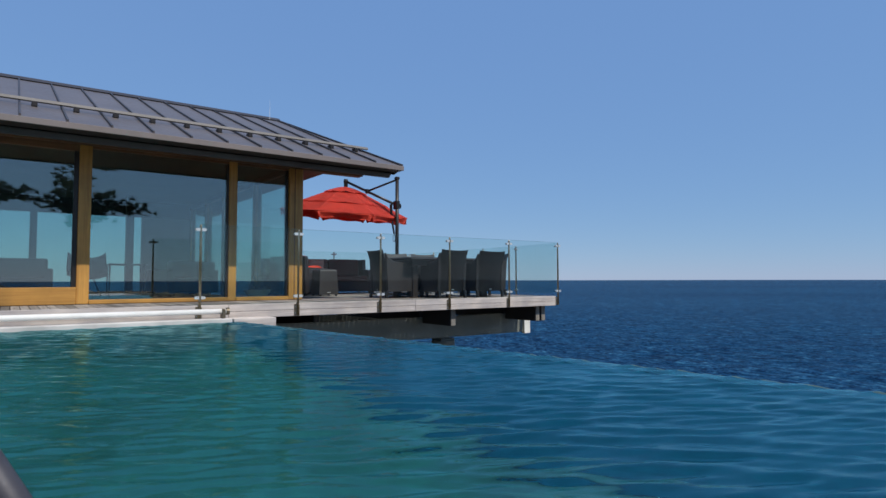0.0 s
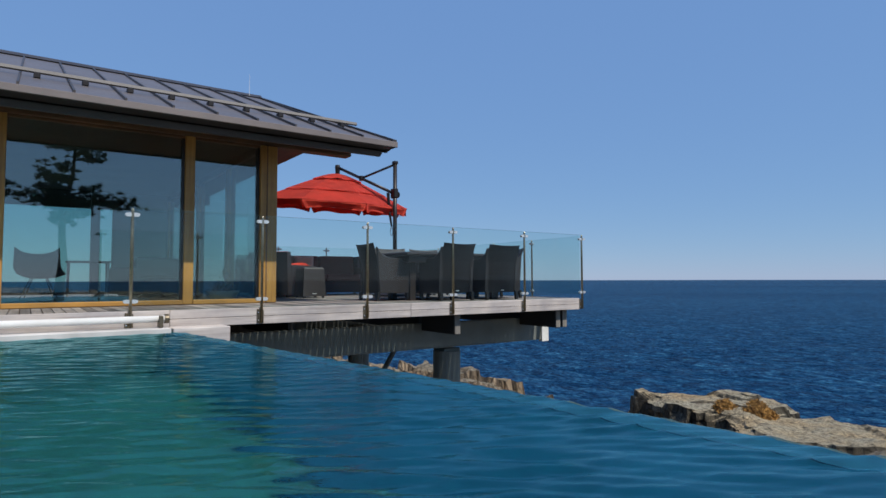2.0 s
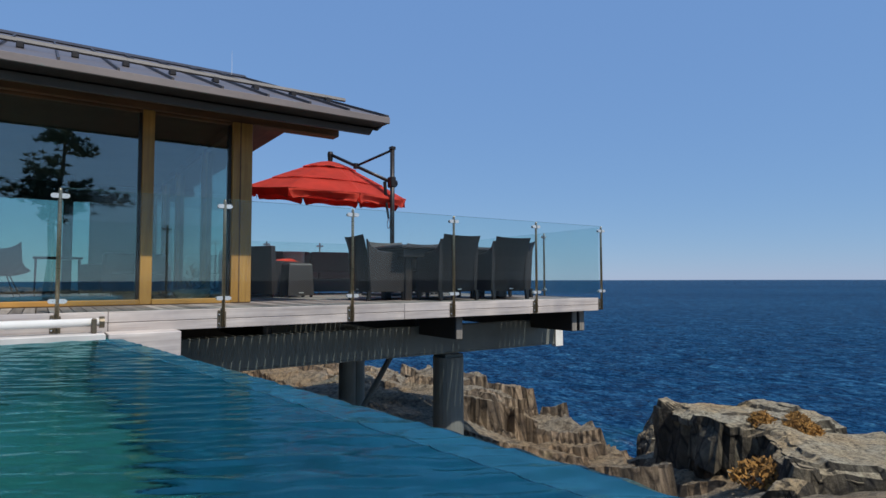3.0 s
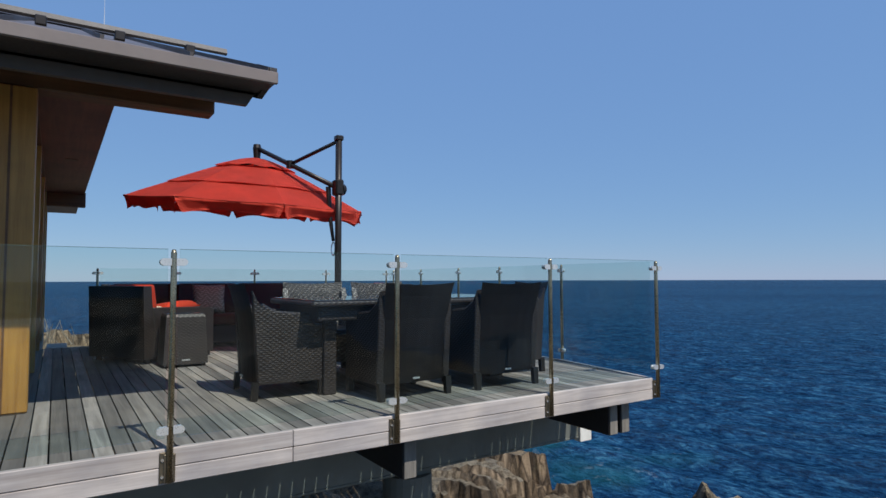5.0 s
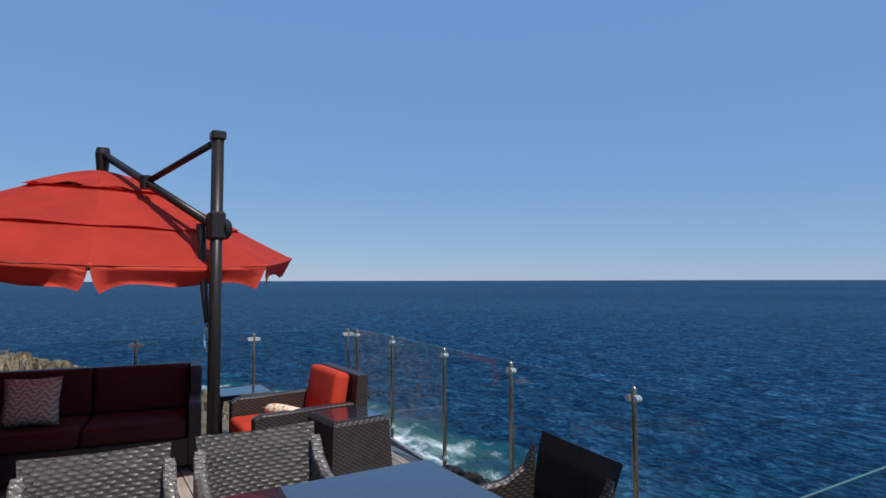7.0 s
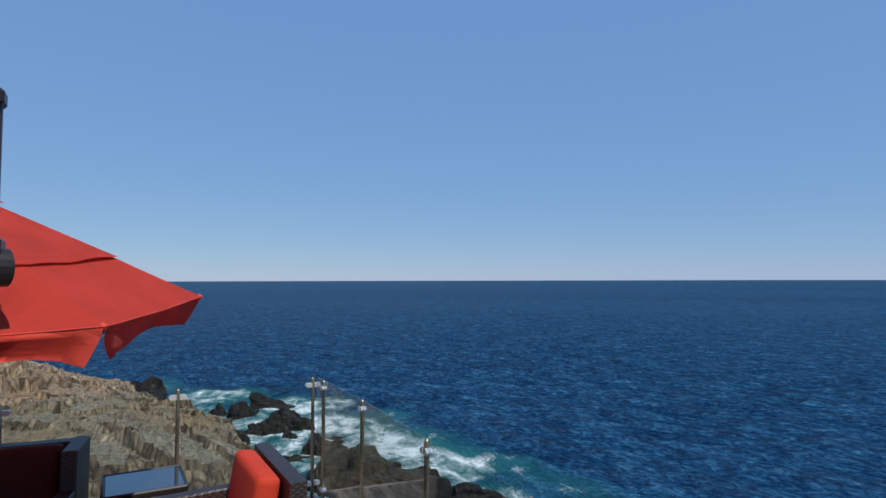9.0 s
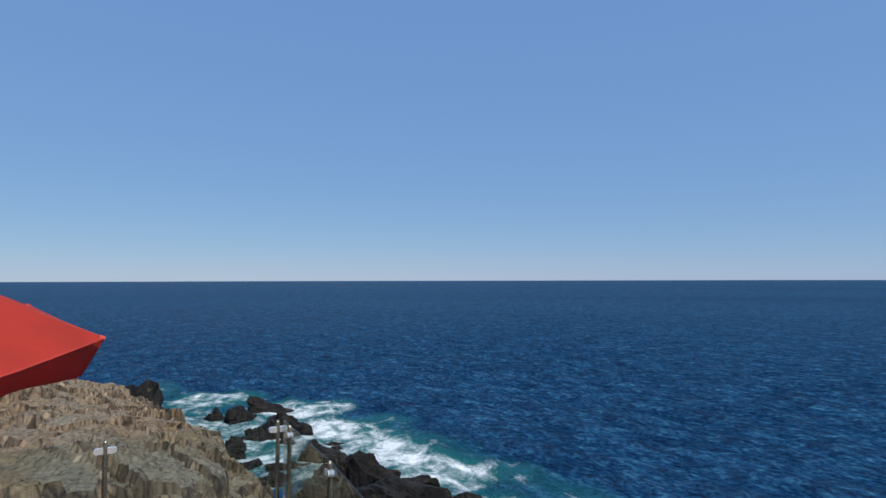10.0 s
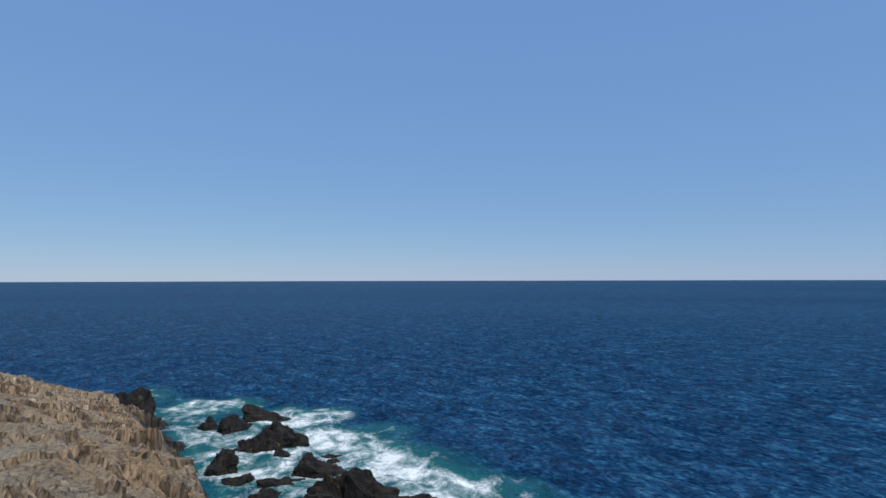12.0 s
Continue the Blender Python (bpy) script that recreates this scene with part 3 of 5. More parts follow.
def land(x, y):
    b, t, top = along(BRINK, y), along(TOE, y), along(TOPZ, y)
    wob = 0.6 * fbm(x * 0.12, y * 0.2, 3.1, 3)
    xx = x + wob
    near = max(0.0, 1 - abs(y - 4.5) / 6.0)
    if xx < b:
        h = top + min((0.36 if y > 14 else 0.045 + 0.24 * near + 0.03 * max(0.0, y - 8)) * (b - xx), along(CROWN, y))
    elif xx < t:
        k = (xx - b) / (t - b)
        h = top + (SEA_Z - top) * k ** 0.75
    else:
        h = SEA_Z - 0.6 * (xx - t)
    # steep beds: fluted scarps between worn ledges
    s, q = x * 0.86 + y * 0.50, y * 0.86 - x * 0.50
    flute = noise.noise((s * 1.7, q * 1.3, 0.3)) + 0.7 * noise.noise((s * 4.2, q * 3.0, 4.3))
    rib = fbm(s * 0.9, q * 0.25, 0.8, 3)
    block = noise.cell((math.floor(s * 1.1 + 0.4 * rib), math.floor(q * 0.45 + rib), 3.0))
    ledge = 1.6 * fbm(x * 0.13 + 4, y * 0.13, 1.7, 3)
    step = 0.95
    v = (h + ledge) / step
    fl = math.floor(v)
    fr = min(1.0, max(0.0, (v - fl - 0.42 - 0.22 * flute) / 0.06))
    keep = 0.74 if y < 11 else 0.74 - 0.5 * min(1.0, (y - 11) / 3)
    h = (1 - keep) * h + keep * ((fl + fr) * step - ledge)
    lit = 1.0 - abs(2 * fr - 1)
    if y > 11:
        # tilted beds: broken fluted scarps face back along the shore
        run = 0.40 * y + 0.92 * x
        bend = 0.92 * y - 0.40 * x + 1.3 * rib + 1.1 * noise.noise((run * 0.22, y * 0.1, 6.1))
        for period, tall, seed in ((6.3, 1.7, 7.0), (2.3, 0.62, 3.0)):
            c = (bend + 0.22 * noise.noise((run * 2.4, 0.4 * y, seed)) + 0.10 * noise.noise((run * 6.0, y, seed))) / period
            cf = c - math.floor(c)
            up_ = tall * (0.35 + 0.95 * noise.cell((math.floor(c), math.floor(run * 0.25), seed)))
            h += min(1.0, (y - 11) / 3) * (1.0 if x > 0 else max(0.35, 1 + 0.4 * x)) * up_ * (min(1.0, cf * period / 0.14) * (1 - cf) - 0.45)
    amp = 1.0 if y > 7.5 or x > 1.5 else 0.5
    calm = 1.0 if y < 11 else 0.7
    h += amp * (0.16 * rib + 0.10 * calm * flute * (0.5 + lit) + 0.24 * calm * (block - 0.5) + 0.07 * noise.noise((x * 2.3, y * 2.3, 9)) + 0.05 * noise.noise((x * 5.1, y * 4.7, 5)))
    # under the deck, the house and the pool the rock was cut away
    if x < 1.2 and -14 < y < 10.5:
        k = min(1.0, max(0.0, (1.2 - x) / 1.2)) * min(1.0, (10.5 - y) / 1.5)
        h = h * (1 - k) + min(h, -2.35 + 0.3 * rib) * k
        if y < -0.1 and x < -4.2:
            h = min(h, -3.4)
    return h


def grid_object(name, xs, ys, fz, mat, smooth=True):
    nx, ny = len(xs), len(ys)
    verts = [(x, y, fz(x, y)) for y in ys for x in xs]
    faces = [(j * nx + i, j * nx + i + 1, (j + 1) * nx + i + 1, (j + 1) * nx + i) for j in range(ny - 1) for i in range(nx - 1)]
    me = bpy.data.meshes.new(name)
    me.from_pydata(verts, [], faces)
    me.materials.append(mat)
    me.polygons.foreach_set("use_smooth", [smooth] * len(me.polygons))
    me.update()
    return new(name, me)


def spread(lo, hi, a, b, fine, growth):
    """Coordinates evenly close from a to b, wider and wider outside."""
    out = list(np.arange(a, b, fine))
    d, v = fine, out[-1]
    while v < hi:
        d *= growth
        v += d
        out.append(min(v, hi))
    d, v = fine, out[0]
    while v > lo:
        d *= growth
        v -= d
        out.insert(0, max(v, lo))
    return out


# wind waves running in to the shore, long ones and short ones
sea_rng = np.random.default_rng(5)
SEA_WAVES = []
for k in range(34):
    length = 1.4 * (8.0 / 1.4) ** sea_rng.random()
    way = math.pi + sea_rng.normal(0, 0.45)
    SEA_WAVES.append((2 * math.pi / length * math.cos(way), 2 * math.pi / length * math.sin(way), sea_rng.uniform(0, 6.283), 0.030 * length / 6.283, length))
sx = spread(-4900, 4900, 4, 40, 0.30, 1.016)
sy = spread(-4900, 4900, 26, 66, 0.30, 1.016)
GX, GY = np.meshgrid(np.array(sx), np.array(sy))
cell = np.maximum(np.gradient(np.array(sx))[None, :], np.gradient(np.array(sy))[:, None])
GZ = np.zeros_like(GX)
for kx, ky, ph, amp, length in SEA_WAVES:
    GZ += amp * np.clip(length / (4 * cell) - 0.6, 0, 1) * np.sin(kx * GX + ky * GY + ph)
GZ = SEA_Z + GZ + 0.12 * np.maximum(GZ, 0) ** 2
nsx = len(sx)
me = bpy.data.meshes.new("water")
me.from_pydata(np.stack([GX, GY, GZ], 2).reshape(-1, 3).tolist(), [], [(j * nsx + i, j * nsx + i + 1, (j + 1) * nsx + i + 1, (j + 1) * nsx + i) for j in range(len(sy) - 1) for i in range(nsx - 1)])
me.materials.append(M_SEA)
me.polygons.foreach_set("use_smooth", [True] * len(me.polygons))
me.update()
sea = new("water", me)
tagged(sea, "deep blue ocean with small wind waves and surf", "sea", kind="structure")


FOAM = [  # churned water: x, y, radius, strength
    (8.2, 64, 3.5, 0.85), (10.8, 64, 3.0, 0.85), (14.9, 55.4, 3.2, 1.0), (17.6, 54.6, 3.0, 1.1), (15.2, 47, 3.8, 1.0), (16.2, 42.7, 3.6, 1.0),
    (16.9, 38.6, 3.2, 1.0), (17.5, 35, 2.8, 1.0), (18.5, 32.6, 2.6, 1.05), (8.8, 52, 3.6, 0.85), (9.5, 42.4, 2.6, 0.85), (11.2, 37.2, 2.0, 0.9),
    (20.2, 32.3, 4.2, 0.6), (18.6, 46.5, 4.2, 0.5), (19.7, 37.6, 4.5, 0.62), (5.0, 72, 4.0, 0.5), (20.6, 27, 4.0, 0.5), (18.5, 22, 4.0, 0.38),
    (21, 20, 3.0, 0.5), (26.4, 21.5, 3.0, 0.45), (13.5, 8, 3.5, 0.3), (6.0, 58, 2.5, 0.7), (8.5, 47, 2.5, 0.8),
]

FOAM = [(x - 0.018 * (y - 2.6), y, r, k * (0.82 if x > 17 else 1.0)) for x, y, r, k in FOAM]


def surf_at(x, y):
    if not (-30 < x < 45 and -30 < y < 95):
        return 0.0
    s = max(0.0, (0.75 if y > 24 else 0.5) - abs(x - along(TOE, y) - 1.0) / 4.0)
    for fx, fy, r, k in FOAM:
        d = math.hypot(x - fx, (y - fy) * 0.8) / r
        if d < 1.6:
            s = max(s, k * min(1.0, 1.6 - d))
    for rx, ry, l, w, h, a in ROCKS:
        dd = math.hypot(x - rx - 0.3, y - ry)
        s = max(s, 0.85 - max(0.0, dd - l * 0.5) / 2.2)
    return max(0.0, min(1.1, s + 0.22 * noise.noise((x * 0.2, y * 0.2, 1)))) if s > 0.02 else 0.0


att = sea.data.attributes.new("surf", "FLOAT", "POINT")
att.data.foreach_set("value", [surf_at(v.co.x, v.co.y) for v in sea.data.vertices])

gx = spread(-90, 24, -4.5, 5.5, 0.085, 1.035)
gy = spread(-70, 100, -2.0, 34, 0.095, 1.012)
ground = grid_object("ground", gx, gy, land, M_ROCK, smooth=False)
tagged(ground, "brown bedded coastal rock shelf stepping down to the sea", "rock", kind="structure")


def boulder(name, x, y, z, l, w, h, turn, mat, label, seed, rough=0.16, flat=0.55, sub=4, group=""):
    """An angular block: a ball cut by random planes, split along its beds and roughened."""
    rnd = random.Random(seed)
    bm = bmesh.new()
    bmesh.ops.create_icosphere(bm, subdivisions=sub, radius=1)
    cuts = [(Vector((rnd.uniform(-1, 1), rnd.uniform(-1, 1), rnd.uniform(-0.2, 1))).normalized(), rnd.uniform(flat, flat + 0.3)) for _ in range(13)]
    for v in bm.verts:
        for nrm, d in cuts:
            k = v.co.dot(nrm) - d
            if k > 0:
                v.co -= nrm * k
        c = v.co
        crag = 1 - abs(noise.noise((c.x * 3.1 + seed, c.y * 3.1, c.z * 3.1)))
        bed = noise.cell((math.floor(c.x * 4 + c.z * 2 + seed), math.floor(c.y * 2.4), math.floor(c.z * 3.0))) - 0.5
        v.co *= 1 + rough * (fbm(c.x * 2 + seed, c.y * 2, c.z * 2, 5) + 0.5 * (crag - 0.7) + 0.4 * bed)
    bmesh.ops.transform(bm, matrix=Matrix.Diagonal((l / 1.7, w / 1.7, h / 1.5, 1)), verts=bm.verts)
    ob = part(name, bm, mat)
    ob.matrix_world = pose(x, y, z, 0, 0, turn)
    return tagged(ob, label, "rock", group)


def slab(x, y, z, l, w, h, turn, tilt, mat, label, seed, n=44):
    """A squarish ledge: nearly flat worn top, steep broken sides with open joints."""
    bm = bmesh.new()
    bmesh.ops.create_cube(bm, size=2)
    bmesh.ops.subdivide_edges(bm, edges=bm.edges, cuts=n, use_grid_fill=True)
    for v in bm.verts:
        p = v.co
        px, py, pz = p.x * l / 2, p.y * w / 2, p.z * h / 2
        joint = noise.cell((math.floor(px * 1.1 + seed), math.floor(py * 1.3), math.floor(pz * 1.7 + seed)))
        lean = 1 - 0.13 * (p.z + 1) / 2
        edge = max(abs(p.x), abs(p.y))
        side_n = 0.24 * joint + 0.16 * fbm(px * 1.1 + seed, py * 1.1, pz * 0.5, 4) + 0.06 * noise.noise((px * 5, py * 5, pz * 1.4))
        top_n = 0.10 * fbm(px * 0.8, py * 0.8 + seed, 0.5, 5) - 0.10 * max(0.0, edge - 0.82) / 0.18 * (0.4 + joint) + 0.05 * (noise.cell((math.floor(px * 1.6 + 0.3 * py), math.floor(py * 0.9), seed)) - 0.5)
        k = (p.z + 1) / 2
        v.co = Vector(((px + math.copysign(side_n, p.x) * abs(p.x)) * lean, (py + math.copysign(side_n, p.y) * abs(p.y)) * lean, pz + top_n * k))
    ob = part("boulder", bm, mat)
    ob.matrix_world = pose(x, y, z, tilt[0], tilt[1], turn)
    return tagged(ob, label, "rock")


for i, (x, y, l, w, h, a) in enumerate(ROCKS):
    boulder("sea_rock", x, y, SEA_Z - 0.25, l * 1.22, w * 1.22, h * 1.9, a, M_SEAROCK, "wet black rock washed by white surf", i + 3, 0.27, 0.5, 5 if l > 2.5 else 4, "rocks in the surf")

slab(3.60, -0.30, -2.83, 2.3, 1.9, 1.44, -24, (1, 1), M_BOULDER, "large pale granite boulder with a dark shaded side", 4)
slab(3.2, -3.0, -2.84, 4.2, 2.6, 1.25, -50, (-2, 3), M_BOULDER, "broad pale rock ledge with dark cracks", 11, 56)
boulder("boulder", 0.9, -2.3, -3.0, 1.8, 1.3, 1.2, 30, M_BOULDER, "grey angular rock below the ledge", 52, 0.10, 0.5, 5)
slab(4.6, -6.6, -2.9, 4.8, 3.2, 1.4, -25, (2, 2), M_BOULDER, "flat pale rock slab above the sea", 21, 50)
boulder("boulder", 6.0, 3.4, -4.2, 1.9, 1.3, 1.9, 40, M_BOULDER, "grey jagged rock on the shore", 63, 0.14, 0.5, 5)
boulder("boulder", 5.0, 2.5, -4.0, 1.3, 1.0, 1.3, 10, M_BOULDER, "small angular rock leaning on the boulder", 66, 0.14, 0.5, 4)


def shrub(x, y, z, r, h, mat, label, seed, n=420, leaf=0.05, name="shrub"):
    rnd = random.Random(seed)
    bm = bmesh.new()
    for _ in range(n):
        a, q = rnd.uniform(0, 6.283), rnd.random() ** 0.5
        p = Vector((r * q * math.cos(a), r * 0.75 * q * math.sin(a), h * (1 - q * q) * rnd.uniform(0.35, 1.0)))
        d = Vector((rnd.uniform(-1, 1), rnd.uniform(-1, 1), rnd.uniform(0.1, 1))).normalized()
        u = d.orthogonal().normalized() * leaf * rnd.uniform(0.4, 0.8)
        w = d * leaf * rnd.uniform(0.8, 2.2)
        bm.faces.new([bm.verts.new(p + o) for o in (-u, u, w + u * 0.3, w - u * 0.3)])
    ob = part(name, bm, mat)
    ob.matrix_world = pose(x, y, z)
    return tagged(ob, label, "shrub")


shrub(3.05, -0.80, -2.20, 0.30, 0.24, M_WEED, "dry ochre shrub growing in a rock cleft", 5, 800, 0.030)
shrub(3.30, -1.30, -2.24, 0.44, 0.22, M_WEED, "wide rust-brown heath cushion on the rocks", 6, 1400, 0.030)
shrub(3.75, -1.05, -2.22, 0.30, 0.20, M_WEED, "small ochre heath tuft beside the boulder", 8, 700, 0.030)
shrub(2.55, -1.85, -2.42, 0.26, 0.16, M_WEED, "rust-red plant in a crack of the ledge", 9, 500, 0.028)
shrub(1.5, -1.6, -2.6, 0.5, 0.3, M_WEED, "low brown heath plant beside the boulder", 7, 600)

# ---- pool ----
WATER_Z = -0.215


def lip(y):
    """x of the overflow edge at y."""
    return -6.63 - 0.135 * y


pool = thing("pool_basin", pose(0, 0, 0), "teal plastered infinity pool with a concrete overflow wall", "pool", kind="structure")
Y0, Y1, XL = -13.0, -0.34, -17.0
floor_pts = [(XL, Y0, -2.3), (lip(Y0) - 0.16, Y0, -2.3), (lip(Y1) - 0.16, Y1, -2.3), (XL, Y1, -2.3)]
part("pool_floor", prism(floor_pts, (0, 0, -0.2)), M_PLASTER, pool)
part("overflow_wall", prism([(lip(Y0) - 0.16, Y0, WATER_Z - 0.03), (lip(Y0), Y0, WATER_Z - 0.034), (lip(Y1), Y1, WATER_Z - 0.034), (lip(Y1) - 0.16, Y1, WATER_Z - 0.03)], (0, 0, -2.5)), M_POOLWALL, pool, "tiled overflow wall, coloured brighter to offset its unlit face")
part("overflow_cap", prism([(lip(Y0) - 0.17, Y0, WATER_Z - 0.022), (lip(Y0) + 0.004, Y0, WATER_Z - 0.026), (lip(Y1) + 0.004, Y1, WATER_Z - 0.026), (lip(Y1) - 0.17, Y1, WATER_Z - 0.022)], (0, 0, -0.006)), M_LIP, pool, "dark overflow lip")
part("pool_wall", box(XL, lip(Y1), Y1, Y1 + 0.2, -2.5, -0.205), M_PLASTER, pool)
part("coping", box(XL, -6.70, Y1 - 0.02, Y1 + 0.28, -0.243, -0.168, 0.006), M_COPING, pool, "pale stone coping")
part("end_coping", box(-6.68, -6.10, -0.36, -0.05, -0.52, -0.172, 0.006), M_FASCIA, pool, "bleached timber facing at the end of the coping")
part("pool_wall", box(XL, lip(Y0), Y0 - 0.2, Y0, -2.5, -0.25), M_PLASTER, pool)
part("pool_wall", box(XL - 0.2, XL, Y0, Y1, -2.5, -0.25), M_PLASTER, pool)
# wind ripples: many short crested waves running towards the house
XC, YC = -9.8, -8.7
wave_rng = np.random.default_rng(11)
WAVES = []
for k in range(64):
    length = 0.065 * (0.22 / 0.065) ** wave_rng.random()
    way = radians(57) + wave_rng.normal(0, 0.25)
    slope = 0.031 * wave_rng.uniform(0.6, 1.4)
    WAVES.append((2 * math.pi / length * math.cos(way), 2 * math.pi / length * math.sin(way), wave_rng.uniform(0, 6.283), slope * length / 6.283))
NX, NY = 280, 620
vy = np.linspace(YC, Y1, NY)[:, None] * np.ones((1, NX))
vx = XC + (lip(vy) - 0.01 - XC) * np.linspace(0, 1, NX)[None, :]
vz = np.zeros_like(vx)
for kx, ky, ph, amp in WAVES:
    vz += amp * np.sin(kx * vx + ky * vy + ph)
gust = 0.75 + 0.35 * np.sin(0.9 * vx + 1.7) * np.sin(0.7 * vy + 0.4)
vz = WATER_Z + vz * gust
verts = np.stack([vx, vy, vz], 2).reshape(-1, 3).tolist()
quads = [(b * NX + a, b * NX + a + 1, (b + 1) * NX + a + 1, (b + 1) * NX + a) for b in range(NY - 1) for a in range(NX - 1)]
nv = len(verts)
verts += [(XL, Y0, WATER_Z), (XC, Y0, WATER_Z), (XC, YC, WATER_Z), (XC, Y1, WATER_Z), (XL, Y1, WATER_Z), (lip(Y0) - 0.01, Y0, WATER_Z), (lip(YC) - 0.01, YC, WATER_Z)]
quads += [(nv, nv + 1, nv + 2, nv + 3, nv + 4), (nv + 1, nv + 5, nv + 6, nv + 2)]
me = bpy.data.meshes.new("pool_water")
me.from_pydata(verts, [], quads)
me.materials.append(M_POOL)
me.polygons.foreach_set("use_smooth", [True] * len(me.polygons))
me.update()
surface = new("pool_water", me)
surface.visible_shadow = False
tagged(surface, "rippled teal water of an infinity pool", "water", kind="structure")

terrace = thing("pool_terrace", pose(0, 0, 0), "grey stone terrace round the far side of the pool", "terrace", kind="structure")
part("terrace_slab", box(-30, XL - 0.2, Y0 - 6, 0, -0.45, -0.25), M_COPING, terrace)
part("terrace_slab", box(XL - 0.2, lip(Y0), Y0 - 6, Y0 - 0.2, -0.45, -0.25), M_COPING, terrace)

# bright roller tube of the pool cover, on brackets along the coping
roller = thing("cover_roller", pose(0, 0, 0), "polished white pool cover tube along the coping", "pool cover")
part("tube", tube([(-16.5, -0.19, -0.075), (-6.74, -0.19, -0.075)], 0.036, 14), M_TUBE, roller, smooth=True)
for x in (-6.78, -9.6, -12.4, -15.2):
    part("bracket", box(x - 0.02, x + 0.02, -0.26, -0.13, -0.168, -0.04, 0.008), M_BRACKET, roller)
part("end_cap", tube([(-6.74, -0.19, -0.075), (-6.70, -0.19, -0.075)], 0.05, 14), M_BRACKET, roller)

# arched tube added in the pool's corner in place of a dark lounge chair frame
arch_pts = [(-9.47, -7.11, -2.3), (-9.46, -7.12, -0.2), (-9.42, -7.15, 0.08), (-9.34, -7.21, 0.19), (-9.26, -7.27, 0.205), (-9.183, -7.327, 0.150), (-9.116, -7.376, 0.035), (-9.05, -7.42, -0.12), (-9.02, -7.44, -0.4), (-9.02, -7.44, -2.3)]
grab = thing("chair_stand_in", pose(-9.24, -7.28, -2.3), "dark grey arched tube in the pool, standing in for a lounge chair frame", "rail")
part("rail", tube([(a + 9.24, b + 7.28, c + 2.3) for a, b, c in arch_pts], 0.021, 14), M_ARCH, grab, smooth=True)
for a, b in ((-9.47, -7.11), (-9.02, -7.44)):
    part("flange", tube([(a + 9.24, b + 7.28, 0.0), (a + 9.24, b + 7.28, 0.02)], 0.05, 14), M_ARCH, grab)

# ---- deck ----
SIDE = ((0.0, -0.05), (1.39, 0.15), (2.6, 0.20), (3.64, 0.25), (4.89, 0.35), (5.89, 0.37), (6.13, 0.38))
DECK_BACK = 6.09


def side_x(y):
    return along(SIDE, y) - 0.06


deck = thing("deck", pose(0, 0, 0), "weathered grey timber deck carried out over the rocks", "deck", kind="structure")
WALL_Y = 1.56
pitch_b, gap = 0.1, 0.0085
x = -15.0
k = 0
while x < 0.24:
    x1 = x + pitch_b - gap
    y0, y1 = 0.004, (WALL_Y - 0.10 if x1 < -4.96 else DECK_BACK)
    if x1 > side_x(0) - 0.02:
        ys = [y for y in np.linspace(0, DECK_BACK, 126) if side_x(y) > x1]
        if not ys:
            break
        y0 = ys[0]
    bm = box(x, x1, y0, y1, -0.024, 0.0, 0.002)
    part("plank", bm, M_DECK, deck)
    x += pitch_b
    k += 1

for i, (a, b) in enumerate(((-15.0, -9.9), (-9.9, -6.66), (-6.66, -3.55), (-3.55, -0.11))):
    for z0, z1 in ((-0.092, 0.006), (-0.186, -0.096)):
        part("fascia_board", box(a + 0.002, b - 0.002, -0.04, 0.0, z0, z1, 0.004), M_FASCIA, deck, "sun-bleached fascia board")
for (ya, xa), (yb, xb) in zip(SIDE[:-1], SIDE[1:]):
    part("fascia_board", prism([(xa - 0.06, ya, 0.004), (xa - 0.02, ya, 0.004), (xb - 0.02, yb, 0.004), (xb - 0.06, yb, 0.004)], (0, 0, -0.19)), M_FASCIA, deck)
part("fascia_board", box(-4.9, 0.3, DECK_BACK, DECK_BACK + 0.04, -0.186, 0.004, 0.004), M_FASCIA, deck)

# timber girders under the boards and the steel that carries them
for x0 in (-0.56, -0.40, -2.70, -4.9, -7.4):
    if x0 != -4.9:
        part("girder_end", box(x0 + 0.006, x0 + 0.104, 0.088, 0.099, -0.484, -0.05, 0.003), M_GREYEND, deck, "grey weathered girder end")
        part("girder", box(x0, x0 + 0.11, 0.10, 1.0, -0.49, -0.034, 0.006), M_DARKTRIM, deck)
    part("girder", box(x0, x0 + 0.11, 1.09, 6.2, -0.49, -0.034, 0.006), M_DARKTRIM, deck)
for y0, wj in ((0.645, 0.065), (2.2, 0.07), (3.4, 0.07), (4.5, 0.07), (5.4, 0.07)):
    part("joist", box(-6.6, -0.62, y0, y0 + wj, -0.13, -0.034), M_DARKTRIM, deck)
beam = thing("steel_beam", pose(0, 0, 0), "grey-green steel beam below the deck with a white end plate", "beam", kind="structure")
part("web", box(-6.1, 0.0, 1.02, 1.07, -0.77, -0.40), M_STEEL, beam)
part("top_flange", box(-6.1, 0.0, 1.02, 1.17, -0.398, -0.38, 0.003), M_STEEL, beam)
part("flange", box(-6.1, 0.04, 1.015, 1.17, -0.795, -0.772, 0.004), M_STEEL, beam)
part("end_plate", box(0.0, 0.17, 0.99, 1.08, -0.83, -0.42, 0.003), M_WHITE_STEEL, beam, "weathered white end plate")
back_beam = thing("steel_beam", pose(0, 0, 0), "grey-green steel beam at the back of the deck", "beam", kind="structure")
part("web", box(-6.1, 0.0, 4.6, 4.65, -0.81, -0.492), M_STEEL, back_beam)


